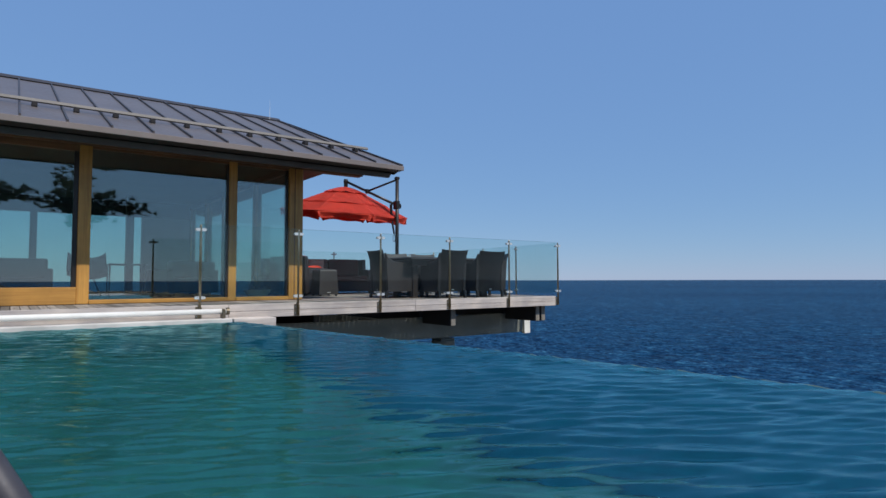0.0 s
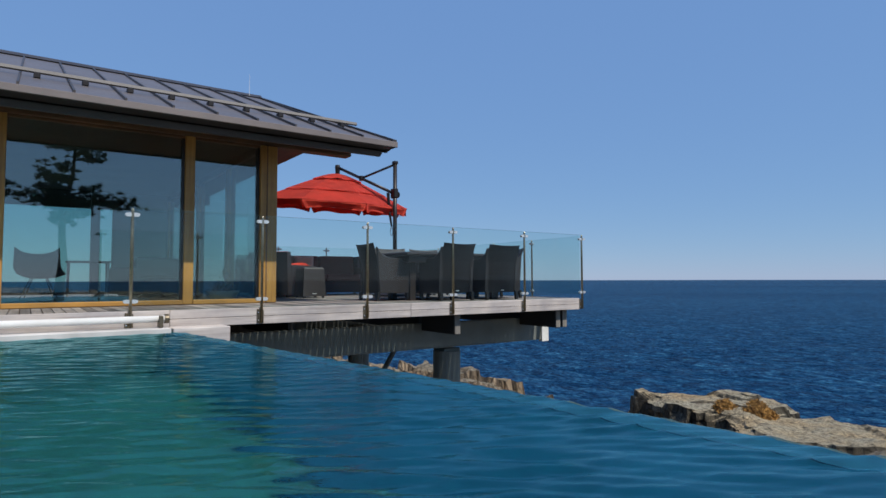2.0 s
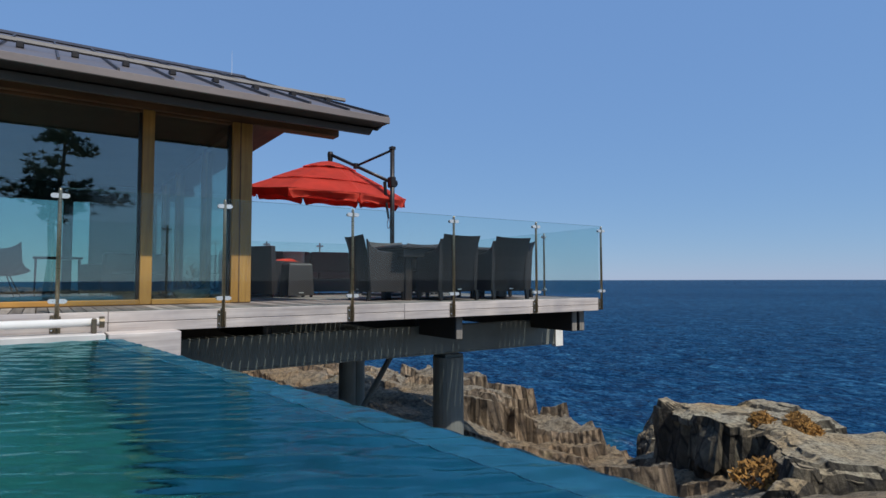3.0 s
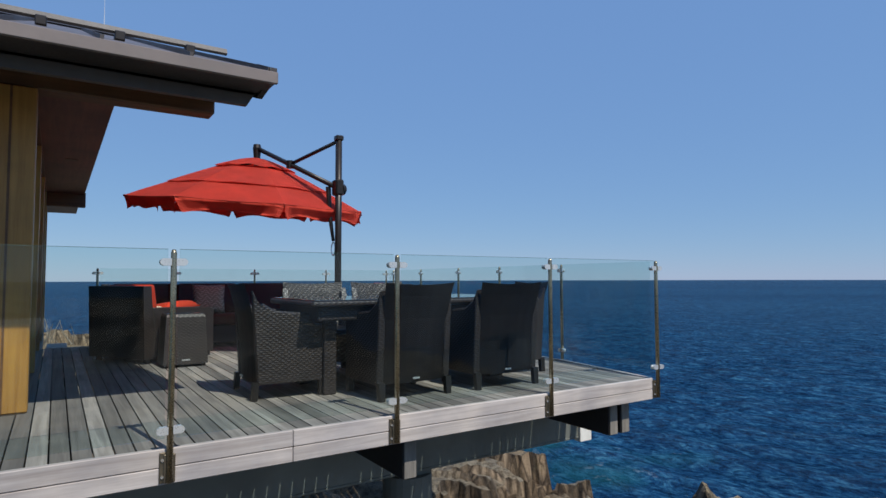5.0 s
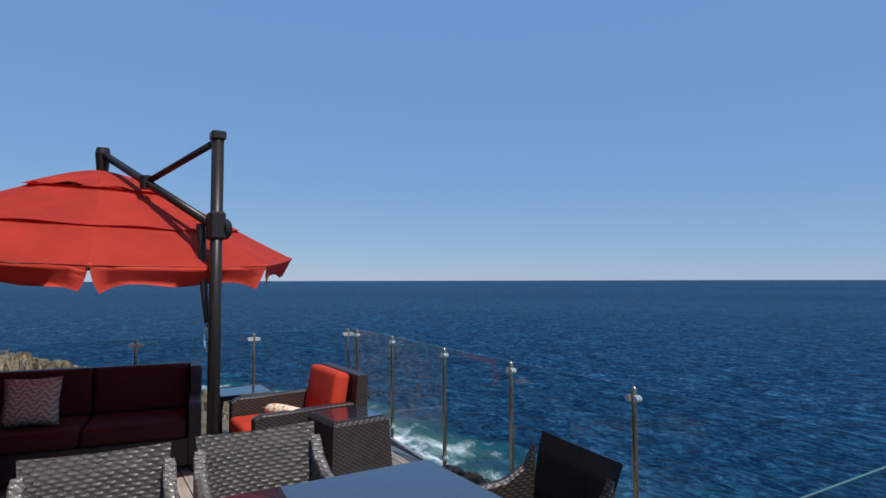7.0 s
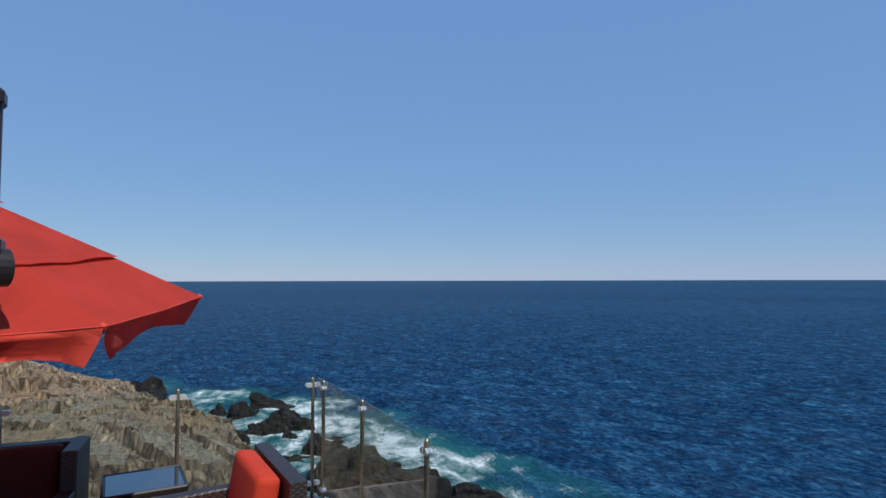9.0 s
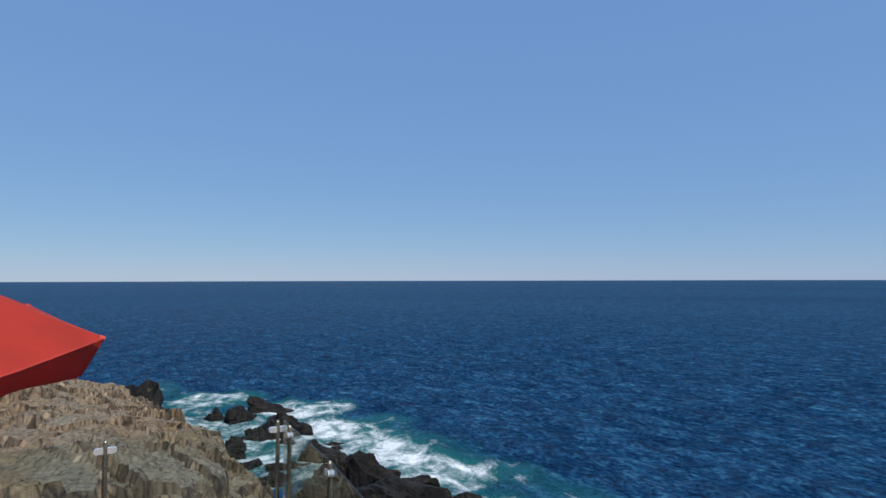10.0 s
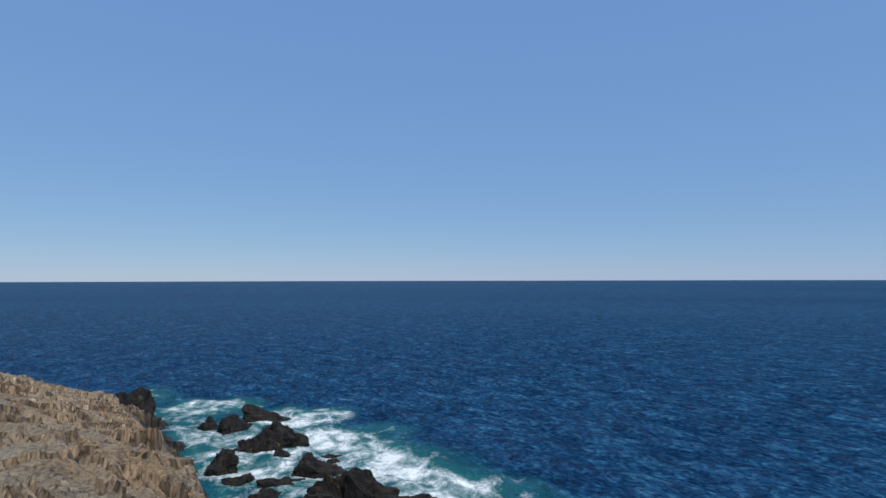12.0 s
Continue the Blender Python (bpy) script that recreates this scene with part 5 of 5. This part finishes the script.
# ---- deck furniture ----
def dining_chair(m, mat, label):
    """Armchair of woven resin; it faces +y, its origin on the floor under the seat."""
    c = thing("dining_chair", m, label, "chair", "chairs round the dining table")
    w = 0.31
    for sx_ in (-1, 1):
        part("leg", prism([(sx_ * w - 0.022, 0.24, 0.0), (sx_ * w + 0.022, 0.24, 0.0), (sx_ * w + 0.026, 0.24, 0.14), (sx_ * w - 0.026, 0.24, 0.14)], (0, 0.045, 0)), M_LEGS, c)
        part("leg", prism([(sx_ * w - 0.022, -0.295, 0.0), (sx_ * w + 0.022, -0.295, 0.0), (sx_ * w + 0.028, -0.285, 0.14), (sx_ * w - 0.028, -0.285, 0.14)], (0, 0.045, 0)), M_LEGS, c)
        # woven side with the arm rolled over its top
        pts = [(0.29, 0.12), (0.29, 0.57), (0.27, 0.61), (0.2, 0.625), (-0.12, 0.655), (-0.24, 0.72), (-0.30, 0.85), (-0.25, 0.12)]
        bm = prism([(sx_ * w - 0.03, y, z) for y, z in pts], (0.06, 0, 0))
        bmesh.ops.bevel(bm, geom=bm.edges, offset=0.008, segments=1, affect="EDGES")
        part("side_panel", bm, mat, c)
        part("arm_top", tube([(sx_ * w, 0.28, 0.595), (sx_ * w, 0.2, 0.628), (sx_ * w, -0.12, 0.658), (sx_ * w, -0.23, 0.72)], 0.03, 8), mat, c)
    bm = bmesh.new()
    prof = [(-0.24, 0.12), (-0.25, 0.40), (-0.28, 0.62), (-0.325, 0.80), (-0.36, 0.905)]
    nx = 7
    rows = []
    for k, (y, z) in enumerate(prof):
        flare = w - 0.025 + 0.035 * max(0, (z - 0.5)) / 0.4
        rows.append([bm.verts.new((flare * (2 * i / (nx - 1) - 1), y - 0.035 * (1 - (2 * i / (nx - 1) - 1) ** 2), z - (0.018 * (1 - (2 * i / (nx - 1) - 1) ** 2) if k == len(prof) - 1 else 0))) for i in range(nx)])
    for a, b in zip(rows, rows[1:]):
        for i in range(nx - 1):
            bm.faces.new((a[i], a[i + 1], b[i + 1], b[i]))
    bmesh.ops.solidify(bm, geom=bm.faces, thickness=0.045)
    part("backrest", bm, M_WICKER_FINE if mat is M_WICKER else mat, c)
    part("seat", box(-w + 0.03, w - 0.03, -0.24, 0.28, 0.14, 0.40, 0.015), mat, c)
    part("seat_cushion", box(-w + 0.04, w - 0.04, -0.23, 0.28, 0.402, 0.45, 0.018, seg=2), M_LEGS, c)
    part("maker_tag", box(-0.04, 0.02, -0.303, -0.292, 0.15, 0.162), M_CLIP, c)
    return c


TABLE_Z = 0.77
dining_chair(pose(-2.40, 0.72, 0.002, 0, 0, 2), M_WICKER, "dark wicker dining armchair with its back to the railing")
dining_chair(pose(-1.48, 0.68, 0.002, 0, 0, -2), M_WICKER, "dark wicker dining armchair pulled up to the table")
dining_chair(pose(-3.22, 1.30, 0.002, 0, 0, -92), M_WICKER, "dark wicker dining armchair at the table's end")
dining_chair(pose(-0.88, 1.22, 0.002, 0, 0, 82), M_WICKER, "dark wicker dining armchair turned at the table's sea end")
# these two chairs wear the wicker copy coloured as if in full sun
dining_chair(pose(-2.55, 1.97, 0.002, 0, 0, 177), M_WICKER_LIT, "sunlit wicker dining armchair beneath the umbrella")
dining_chair(pose(-1.77, 2.0, 0.002, 0, 0, 180), M_WICKER_LIT, "sunlit wicker dining armchair beside the umbrella pole")

table = thing("dining_table", pose(-2.075, 1.26, 0.002), "long wicker dining table with a dark glass top", "table")
part("tabletop", box(-1.07, 1.07, -0.54, 0.54, 0.715, 0.758, 0.012), M_WICKER, table)
part("glass_top", box(-1.045, 1.045, -0.515, 0.515, 0.760, 0.768, 0.003), M_TABLEGLASS, table, "dark reflecting glass plate")
part("apron", box(-1.0, 1.0, -0.47, 0.47, 0.60, 0.715, 0.01), M_WICKER, table)
for sx_ in (-1, 1):
    for sy_ in (-1, 1):
        part("leg", box(sx_ * 0.84 - 0.055, sx_ * 0.84 + 0.055, sy_ * 0.29 - 0.055, sy_ * 0.29 + 0.055, 0, 0.60, 0.008), M_WICKER, table)


def cube_table(x, y, turn, w, h, label, mat=None):
    t = thing("side_table", pose(x, y, 0.002, 0, 0, turn), label, "table", "wicker side tables")
    b, a = w * 0.53, w * 0.47
    bm = bmesh.new()
    lo = [bm.verts.new((sx_ * b, sy_ * b, 0.03)) for sx_, sy_ in ((-1, -1), (1, -1), (1, 1), (-1, 1))]
    mid = [bm.verts.new((sx_ * a, sy_ * a, h - 0.03)) for sx_, sy_ in ((-1, -1), (1, -1), (1, 1), (-1, 1))]
    hi = [bm.verts.new((sx_ * (a - 0.015), sy_ * (a - 0.015), h)) for sx_, sy_ in ((-1, -1), (1, -1), (1, 1), (-1, 1))]
    bm.faces.new(lo)
    bm.faces.new(hi[::-1])
    for r0, r1 in ((lo, mid), (mid, hi)):
        for k in range(4):
            bm.faces.new((r0[k], r0[(k + 1) % 4], r1[(k + 1) % 4], r1[k]))
    case = part("body", bm, mat or M_WICKER, t)
    part("glass_top", box(-a + 0.03, a - 0.03, -a + 0.03, a - 0.03, h + 0.001, h + 0.009, 0.002), M_TABLEGLASS, t, "dark glass plate")
    for sx_ in (-1, 1):
        for sy_ in (-1, 1):
            part("foot", box(sx_ * (b - 0.04) - 0.02, sx_ * (b - 0.04) + 0.02, sy_ * (b - 0.04) - 0.02, sy_ * (b - 0.04) + 0.02, 0, 0.03), M_LEGS, t)
    part("maker_tag", box(-0.04, 0.04, -b - 0.001, -b + 0.004, 0.07, 0.082), M_CLIP, case)
    return t


cube_table(-3.61, 3.42, 0, 0.42, 0.56, "tapered dark wicker side table with a glass top")
cube_table(-0.72, 3.60, 4, 0.52, 0.62, "tapered wicker side table beside the lounge chair")
glass_table = thing("side_table", pose(-1.14, 5.45, 0.002), "black-framed side table with a clear glass top", "side table")
part("glass_top", box(-0.25, 0.25, -0.25, 0.25, 0.555, 0.565, 0.002), M_TABLEGLASS, glass_table, "shiny glass plate")
for q in (-1, 1):
    part("rim", box(-0.27, 0.27, q * 0.26 - 0.015, q * 0.26 + 0.015, 0.52, 0.57, 0.01), M_LEGS, glass_table)
    part("rim", box(q * 0.26 - 0.014, q * 0.26 + 0.014, -0.245, 0.245, 0.522, 0.568, 0.01), M_LEGS, glass_table)
    for w_ in (-1, 1):
        part("leg", tube([(q * 0.25, w_ * 0.25, 0.0), (q * 0.265, w_ * 0.255, 0.40), (q * 0.245, w_ * 0.25, 0.53)], 0.02, 8), M_LEGS, glass_table, smooth=True)


def lounge_seat(name, m, w, d, seats, cushion, label, category, back_h=0.86):
    """Deep wicker seat facing -y; origin on the floor in the middle."""
    s = thing(name, m, label, category)
    part("base", box(-w / 2 + 0.1, w / 2 - 0.1, -d / 2, d / 2 - 0.1, 0.05, 0.30, 0.012), M_WICKER, s)
    part("backrest", prism([(-w / 2, d / 2 - 0.14, 0.05), (-w / 2, d / 2, 0.05), (-w / 2, d / 2 + 0.03, back_h), (-w / 2, d / 2 - 0.07, back_h)], (w, 0, 0)), M_WICKER, s)
    for k in (-1, 1):
        bm = prism([(k * (w / 2 - 0.055) - 0.055, -d / 2, 0.05), (k * (w / 2 - 0.055) - 0.055, -d / 2, 0.57), (k * (w / 2 - 0.055) - 0.055, -d / 2 + 0.06, 0.60), (k * (w / 2 - 0.055) - 0.055, d / 2 - 0.10, 0.62), (k * (w / 2 - 0.055) - 0.055, d / 2 - 0.13, 0.05)], (0.11, 0, 0))
        bmesh.ops.bevel(bm, geom=bm.edges, offset=0.01, segments=1, affect="EDGES")
        part("armrest", bm, M_WICKER, s)
        if seats > 1:
            bm = prism([(k * (w / 2 - 0.05) - 0.05, d / 2 - 0.46, 0.05), (k * (w / 2 - 0.05) - 0.05, d / 2 - 0.40, back_h + 0.01), (k * (w / 2 - 0.05) - 0.05, d / 2 + 0.034, back_h + 0.01), (k * (w / 2 - 0.05) - 0.05, d / 2 + 0.01, 0.05)], (0.104, 0, 0))
            bmesh.ops.bevel(bm, geom=bm.edges, offset=0.01, segments=1, affect="EDGES")
            part("side_wing", bm, M_WICKER, s)
        for y_ in (-d / 2 + 0.05, d / 2 - 0.08):
            part("foot", box(k * (w / 2 - 0.06) - 0.025, k * (w / 2 - 0.06) + 0.025, y_ - 0.025, y_ + 0.025, 0, 0.05), M_LEGS, s)
    sw = (w - 0.24) / seats
    for i in range(seats):
        x0 = -w / 2 + 0.12 + i * sw
        part("seat_cushion", box(x0 + 0.006, x0 + sw - 0.006, -d / 2 - 0.02, d / 2 - 0.26, 0.302, 0.45, 0.045, seg=3), cushion, s, smooth=True)
        bm = box(x0 + 0.008, x0 + sw - 0.008, -0.075, 0.075, -0.22, 0.22, 0.05, seg=3)
        bmesh.ops.transform(bm, matrix=Matrix.Translation((0, d / 2 - 0.19, 0.655)) @ Matrix.Rotation(radians(-9), 4, "X"), verts=bm.verts)
        part("back_cushion", bm, cushion, s, smooth=True)
    return s


lounge_seat("sofa", pose(-2.93, 5.48, 0.002, 0, 0, -9), 2.75, 0.92, 3, M_MAROON, "long dark wicker sofa with maroon cushions in the umbrella's shade", "sofa")
lounge_seat("lounge_chair", pose(-0.89, 4.45, 0.002, 0, 0, -90), 0.95, 0.98, 1, M_ORANGE, "dark wicker lounge chair with bright orange cushions", "armchair")
lounge_seat("lounge_chair", pose(-3.79, 4.27, 0.002, 0, 0, 122), 0.92, 0.98, 1, M_ORANGE, "dark wicker lounge chair with orange cushions in the roof's shade", "armchair")


def loose_pillow(m, w, h, t, mat, label):
    ob = part("pillow", pillow(w, h, t), mat, smooth=True)
    ob.matrix_world = m
    return tagged(ob, label, "pillow")


loose_pillow(pose(-2.95, 5.35, 0.66, -16, 0, -10), 0.44, 0.42, 0.14, M_TRELLIS, "grey and cream trellis-print pillow on the sofa")
loose_pillow(pose(-4.0, 5.5, 0.66, -16, 0, -4), 0.42, 0.42, 0.14, M_TRELLIS, "floral print pillow at the end of the sofa")
loose_pillow(pose(-0.98, 4.25, 0.53, 70, 0, -70), 0.42, 0.38, 0.13, M_CREAM, "cream pillow with an orange print on the lounge chair")
loose_pillow(pose(-3.85, 4.28, 0.53, 75, 0, 86), 0.42, 0.38, 0.13, M_CREAM, "cream pillow with an orange print on the shaded chair")

loose_pillow(pose(-3.60, 4.36, 0.575, 84, 6, 116), 0.52, 0.50, 0.17, M_ORANGE, "orange cushion lying loose on the shaded chair")

# ---- cantilever umbrella ----
POLE = (-1.82, 3.34)
HUB = Vector((-2.48, 4.67, 2.60))
umb = thing("cantilever_umbrella", pose(0, 0, 0), "red cantilever umbrella on a black mast, open over the sofa", "umbrella")
part("base_plate", box(POLE[0] - 0.42, POLE[0] + 0.42, POLE[1] - 0.42, POLE[1] + 0.42, 0.002, 0.05, 0.01), M_BLACK, umb)
part("pole", tube([(*POLE, 0.05), (*POLE, 2.72)], 0.042, 16), M_BLACK, umb, smooth=True)
part("pole_cap", box(POLE[0] - 0.05, POLE[0] + 0.05, POLE[1] - 0.05, POLE[1] + 0.05, 2.70, 2.765, 0.012), M_BLACK, umb)
P3 = Vector((*POLE, 0))
out = (Vector((HUB.x, HUB.y, 0)) - P3).normalized()
joint = P3 + out * 0.07 + Vector((0, 0, 2.12))
tip = Vector((HUB.x, HUB.y, 2.775))
arm = part("arm", tube([joint, tip], 0.032, 12), M_BLACK, umb, smooth=True)
part("arm_head", tube([tip + Vector((0, 0, 0.05)), tip + Vector((0, 0, 0.0)), HUB + Vector((0, 0, 0.03))], [0.048, 0.058, 0.045], 12), M_BLACK, umb)
mid = joint.lerp(tip, 0.55)
part("strut", tube([P3 + Vector((0, 0, 2.70)), mid], 0.024, 10), M_BLACK, umb, smooth=True)
part("strut_joint", tube([mid + Vector((0, 0, -0.05)), mid + Vector((0, 0, 0.05))], 0.05, 10), M_BLACK, umb)
part("slider", box(POLE[0] - 0.055, POLE[0] + 0.055, POLE[1] - 0.055, POLE[1] + 0.10, 2.0, 2.20, 0.018), M_BLACK, umb)
side = out.cross(Vector((0, 0, 1)))
crank_c = P3 + side * 0.045 + Vector((0, 0, 2.08))
part("crank_wheel", tube([crank_c - side * 0.02, crank_c + side * 0.03], 0.075, 18), M_BLACK, umb)
lever = P3 + out * 0.17
part("handle", tube([lever + Vector((0, 0, 2.12)), lever + out * -0.03 + Vector((0, 0, 1.75)), lever + out * -0.09 + Vector((0, 0, 1.42))], [0.034, 0.028, 0.020], 10), M_BLACK, umb)
part("grip", tube([lever + out * (-0.09 + 0.03 * math.sin(a)) + Vector((0, 0, 1.32 + 0.085 * math.cos(a))) for a in np.linspace(0, 6.2832, 15)], 0.008, 6, caps=False), M_CHROME, umb)

TILT = Matrix.Translation(HUB) @ Matrix.Rotation(radians(1.2), 4, "Y") @ Matrix.Rotation(radians(5.5), 4, "X")
N_RIB, R_OUT, DROP, PH = 8, 1.62, 0.64, radians(-3)


def canopy_pt(u, r, lift=0.0):
    """u: ribs round the hub; r: 0 at the hub, 1 at the rim. Cloth sags a little between ribs."""
    k = u - math.floor(u)
    a = PH + 2 * math.pi * u / N_RIB
    flat = math.cos(math.pi / N_RIB) / math.cos((k - 0.5) * 2 * math.pi / N_RIB)
    sag = 0.020 * math.sin(math.pi * k) * r * (1 - 0.6 * r)
    wr = 0.004 * fbm(math.cos(a) * 5 * r, math.sin(a) * 5 * r, 2.0, 2)
    z = -DROP * (math.sqrt(r * r + 0.030) - 0.173) / 0.842 - sag + lift + wr
    return TILT @ Vector((R_OUT * r * flat * math.cos(a), R_OUT * r * flat * math.sin(a), z))


def cloth(rows):
    """A thin sheet of canvas through rows of points."""
    bm = bmesh.new()
    g = [[bm.verts.new(p) for p in r] for r in rows]
    for a, b in zip(g, g[1:]):
        for k in range(len(a) - 1):
            bm.faces.new((a[k], b[k], b[k + 1], a[k + 1]))
    bmesh.ops.solidify(bm, geom=bm.faces, thickness=0.004)
    return bm


def gore(i, r0, r1, lift, n, flare=0.0):
    ks = [k / 8 for k in range(9)]
    return [[canopy_pt(min(i + max(k, 1e-5), i + 0.99999), r0 + (r1 - r0) * j / n, lift + flare * (j / n) ** 3 * (0.15 + abs(math.sin(math.pi * k)) * (0.55 + 0.45 * math.sin(2.1 * i + 7.0 * k)))) for k in ks] for j in range(n + 1)]


def flap(i, drop):
    """One hanging valance: slit at both ribs, its hem wavy and its corners blown about."""
    rnd = random.Random(i * 7 + 3)
    curl = (rnd.uniform(-0.03, 0.05), rnd.uniform(-0.02, 0.06))
    rows = []
    for j in range(5):
        row = []
        for m in range(13):
            k = m / 12
            q = 0.004 + 0.992 * k
            p = canopy_pt(i + min(max(q, 1e-5), 0.99999), 1.0, 0.0)
            away = Vector((p.x - HUB.x, p.y - HUB.y, 0)).normalized()
            f = j / 4
            wave = 0.78 + 0.10 * math.cos(2 * math.pi * (k * 1.6 + i * 0.37)) + 0.30 * abs(2 * k - 1) ** 5
            inward = -0.085 * f + f * f * (curl[0] * (1 - k) ** 4 + curl[1] * k ** 4) + 0.014 * f * math.sin(9 * k + i)
            tug = 0.05 * f * f * ((1 - k) ** 6 - k ** 6)
            side_w = Vector((-away.y, away.x, 0))
            row.append(p + away * inward + side_w * tug + Vector((0, 0, -drop * wave * f)))
        rows.append(row)
    return rows


for i in range(N_RIB):
    panel = part("canopy_panel", cloth(gore(i, 0.66, 1.0, 0.0, 6)), M_RED, umb, "red canvas panel")
    part("valance", cloth(flap(i, 0.155)), M_RED, panel, "wavy hanging red valance", True)
    edge = [canopy_pt(i + min(max(k / 6, 1e-5), 0.99999), 1.0, 0.004) for k in range(7)]
    part("piping", tube(edge, 0.003, 5), M_RED, panel, "stitched hem seam")
    part("upper_tier", cloth(gore(i, 0.30, 0.70, 0.012, 6, 0.020)), M_RED, umb)
    part("wind_vent", cloth(gore(i, 0.02, 0.345, 0.034, 6, 0.030)), M_RED, umb, "raised red wind vent")
    rib = part("rib", tube([canopy_pt(i + 1e-4, r, -0.03) for r in (0.03, 0.3, 0.65, 0.99)], 0.011, 6), M_BLACK, umb)
    t_ = canopy_pt(i + 1e-4, 0.985, -0.006)
    part("pocket", tube([t_, canopy_pt(i + 1e-4, 1.0, -0.004)], [0.016, 0.012], 8), M_RED, rib, "stitched red rib pocket")
part("hub_mast", tube([HUB + Vector((0, 0, 0.05)), HUB + Vector((0, 0, -0.35))], 0.03, 12), M_BLACK, umb)


# ---- pines behind the pool, seen mirrored in the windows ----
def pine(x, y, z, h, seed, lean, label):
    rnd = random.Random(seed)
    t = thing("pine_tree", pose(x, y, z), label, "tree", "pines behind the pool")
    pts = [Vector((lean * (k / 6) ** 1.5 + rnd.uniform(-0.1, 0.1), rnd.uniform(-0.1, 0.1), h * k / 6)) for k in range(7)]
    part("trunk", tube(pts, [0.20 * (1 - 0.13 * k) for k in range(7)], 10), M_BARK, t)
    needles = bmesh.new()
    limbs = bmesh.new()
    for i in range(26):
        f = rnd.uniform(0.55, 1.0)
        k = min(5, int(f * 6))
        p0 = pts[k].lerp(pts[k + 1], f * 6 - k if f < 1 else 1.0)
        a = rnd.uniform(0, 6.283)
        ln = rnd.uniform(0.9, 1.7) * (1.3 - 0.8 * f)
        d = Vector((math.cos(a), math.sin(a), rnd.uniform(-0.05, 0.25)))
        if i < 3:
            f = 0.70
            p0, d, ln = pts[4], Vector((1, 0.25 * (i - 1), 0.06 * i - 0.05)), 2.6 - 0.4 * i
        p1 = p0 + d * ln
        tube([p0, p0.lerp(p1, 0.5) + Vector((0, 0, 0.06)), p1], [0.05, 0.035, 0.015], 6, limbs)
        for _ in range(26):
            c = p0.lerp(p1, rnd.uniform(0.3, 1.05)) + Vector((rnd.gauss(0, 0.2), rnd.gauss(0, 0.2), rnd.gauss(0.08, 0.10)))
            for _ in range(30):
                v = Vector((rnd.gauss(0, 1), rnd.gauss(0, 1), rnd.gauss(0.4, 0.6))).normalized() * rnd.uniform(0.10, 0.24)
                u = v.cross(Vector((rnd.gauss(0, 1), rnd.gauss(0, 1), 0.2))).normalized() * 0.02
                needles.faces.new([needles.verts.new(q) for q in (c - u, c + u, c + v)])
    part("limb", limbs, M_BARK, t)
    part("crown", needles, M_NEEDLE, t)
    return t


pine(-6.9, -16.6, -1.0, 6.5, 3, 0.3, "dark pine with flat spreading limbs")
pine(-10.4, -18.0, -1.0, 7.2, 8, -0.4, "tall dark pine behind the pool")
pine(-13.6, -17.2, -1.0, 6.6, 15, 0.3, "dark wind-shaped pine behind the pool")

# dry twigs on the rocks past the back of the deck
twigs = bmesh.new()
rnd = random.Random(9)
for _ in range(16):
    a = rnd.uniform(0, 6.283)
    p0 = Vector((rnd.uniform(-0.4, 0.4), rnd.uniform(-0.3, 0.3), 0))
    p1 = p0 + Vector((math.cos(a) * 0.3, math.sin(a) * 0.3, rnd.uniform(0.3, 0.9)))
    tube([p0, p0.lerp(p1, 0.5) + Vector((rnd.gauss(0, 0.05), rnd.gauss(0, 0.05), 0)), p1], [0.012, 0.008, 0.004], 4, twigs)
tw = part("dry_shrub", twigs, M_DRY)
tw.matrix_world = pose(-4.7, 24.0, land(-4.7, 24.0) - 0.05) @ Matrix.Diagonal((1.5, 1.5, 1.3, 1))
tagged(tw, "bare dry shrub on the rocks behind the deck", "shrub")
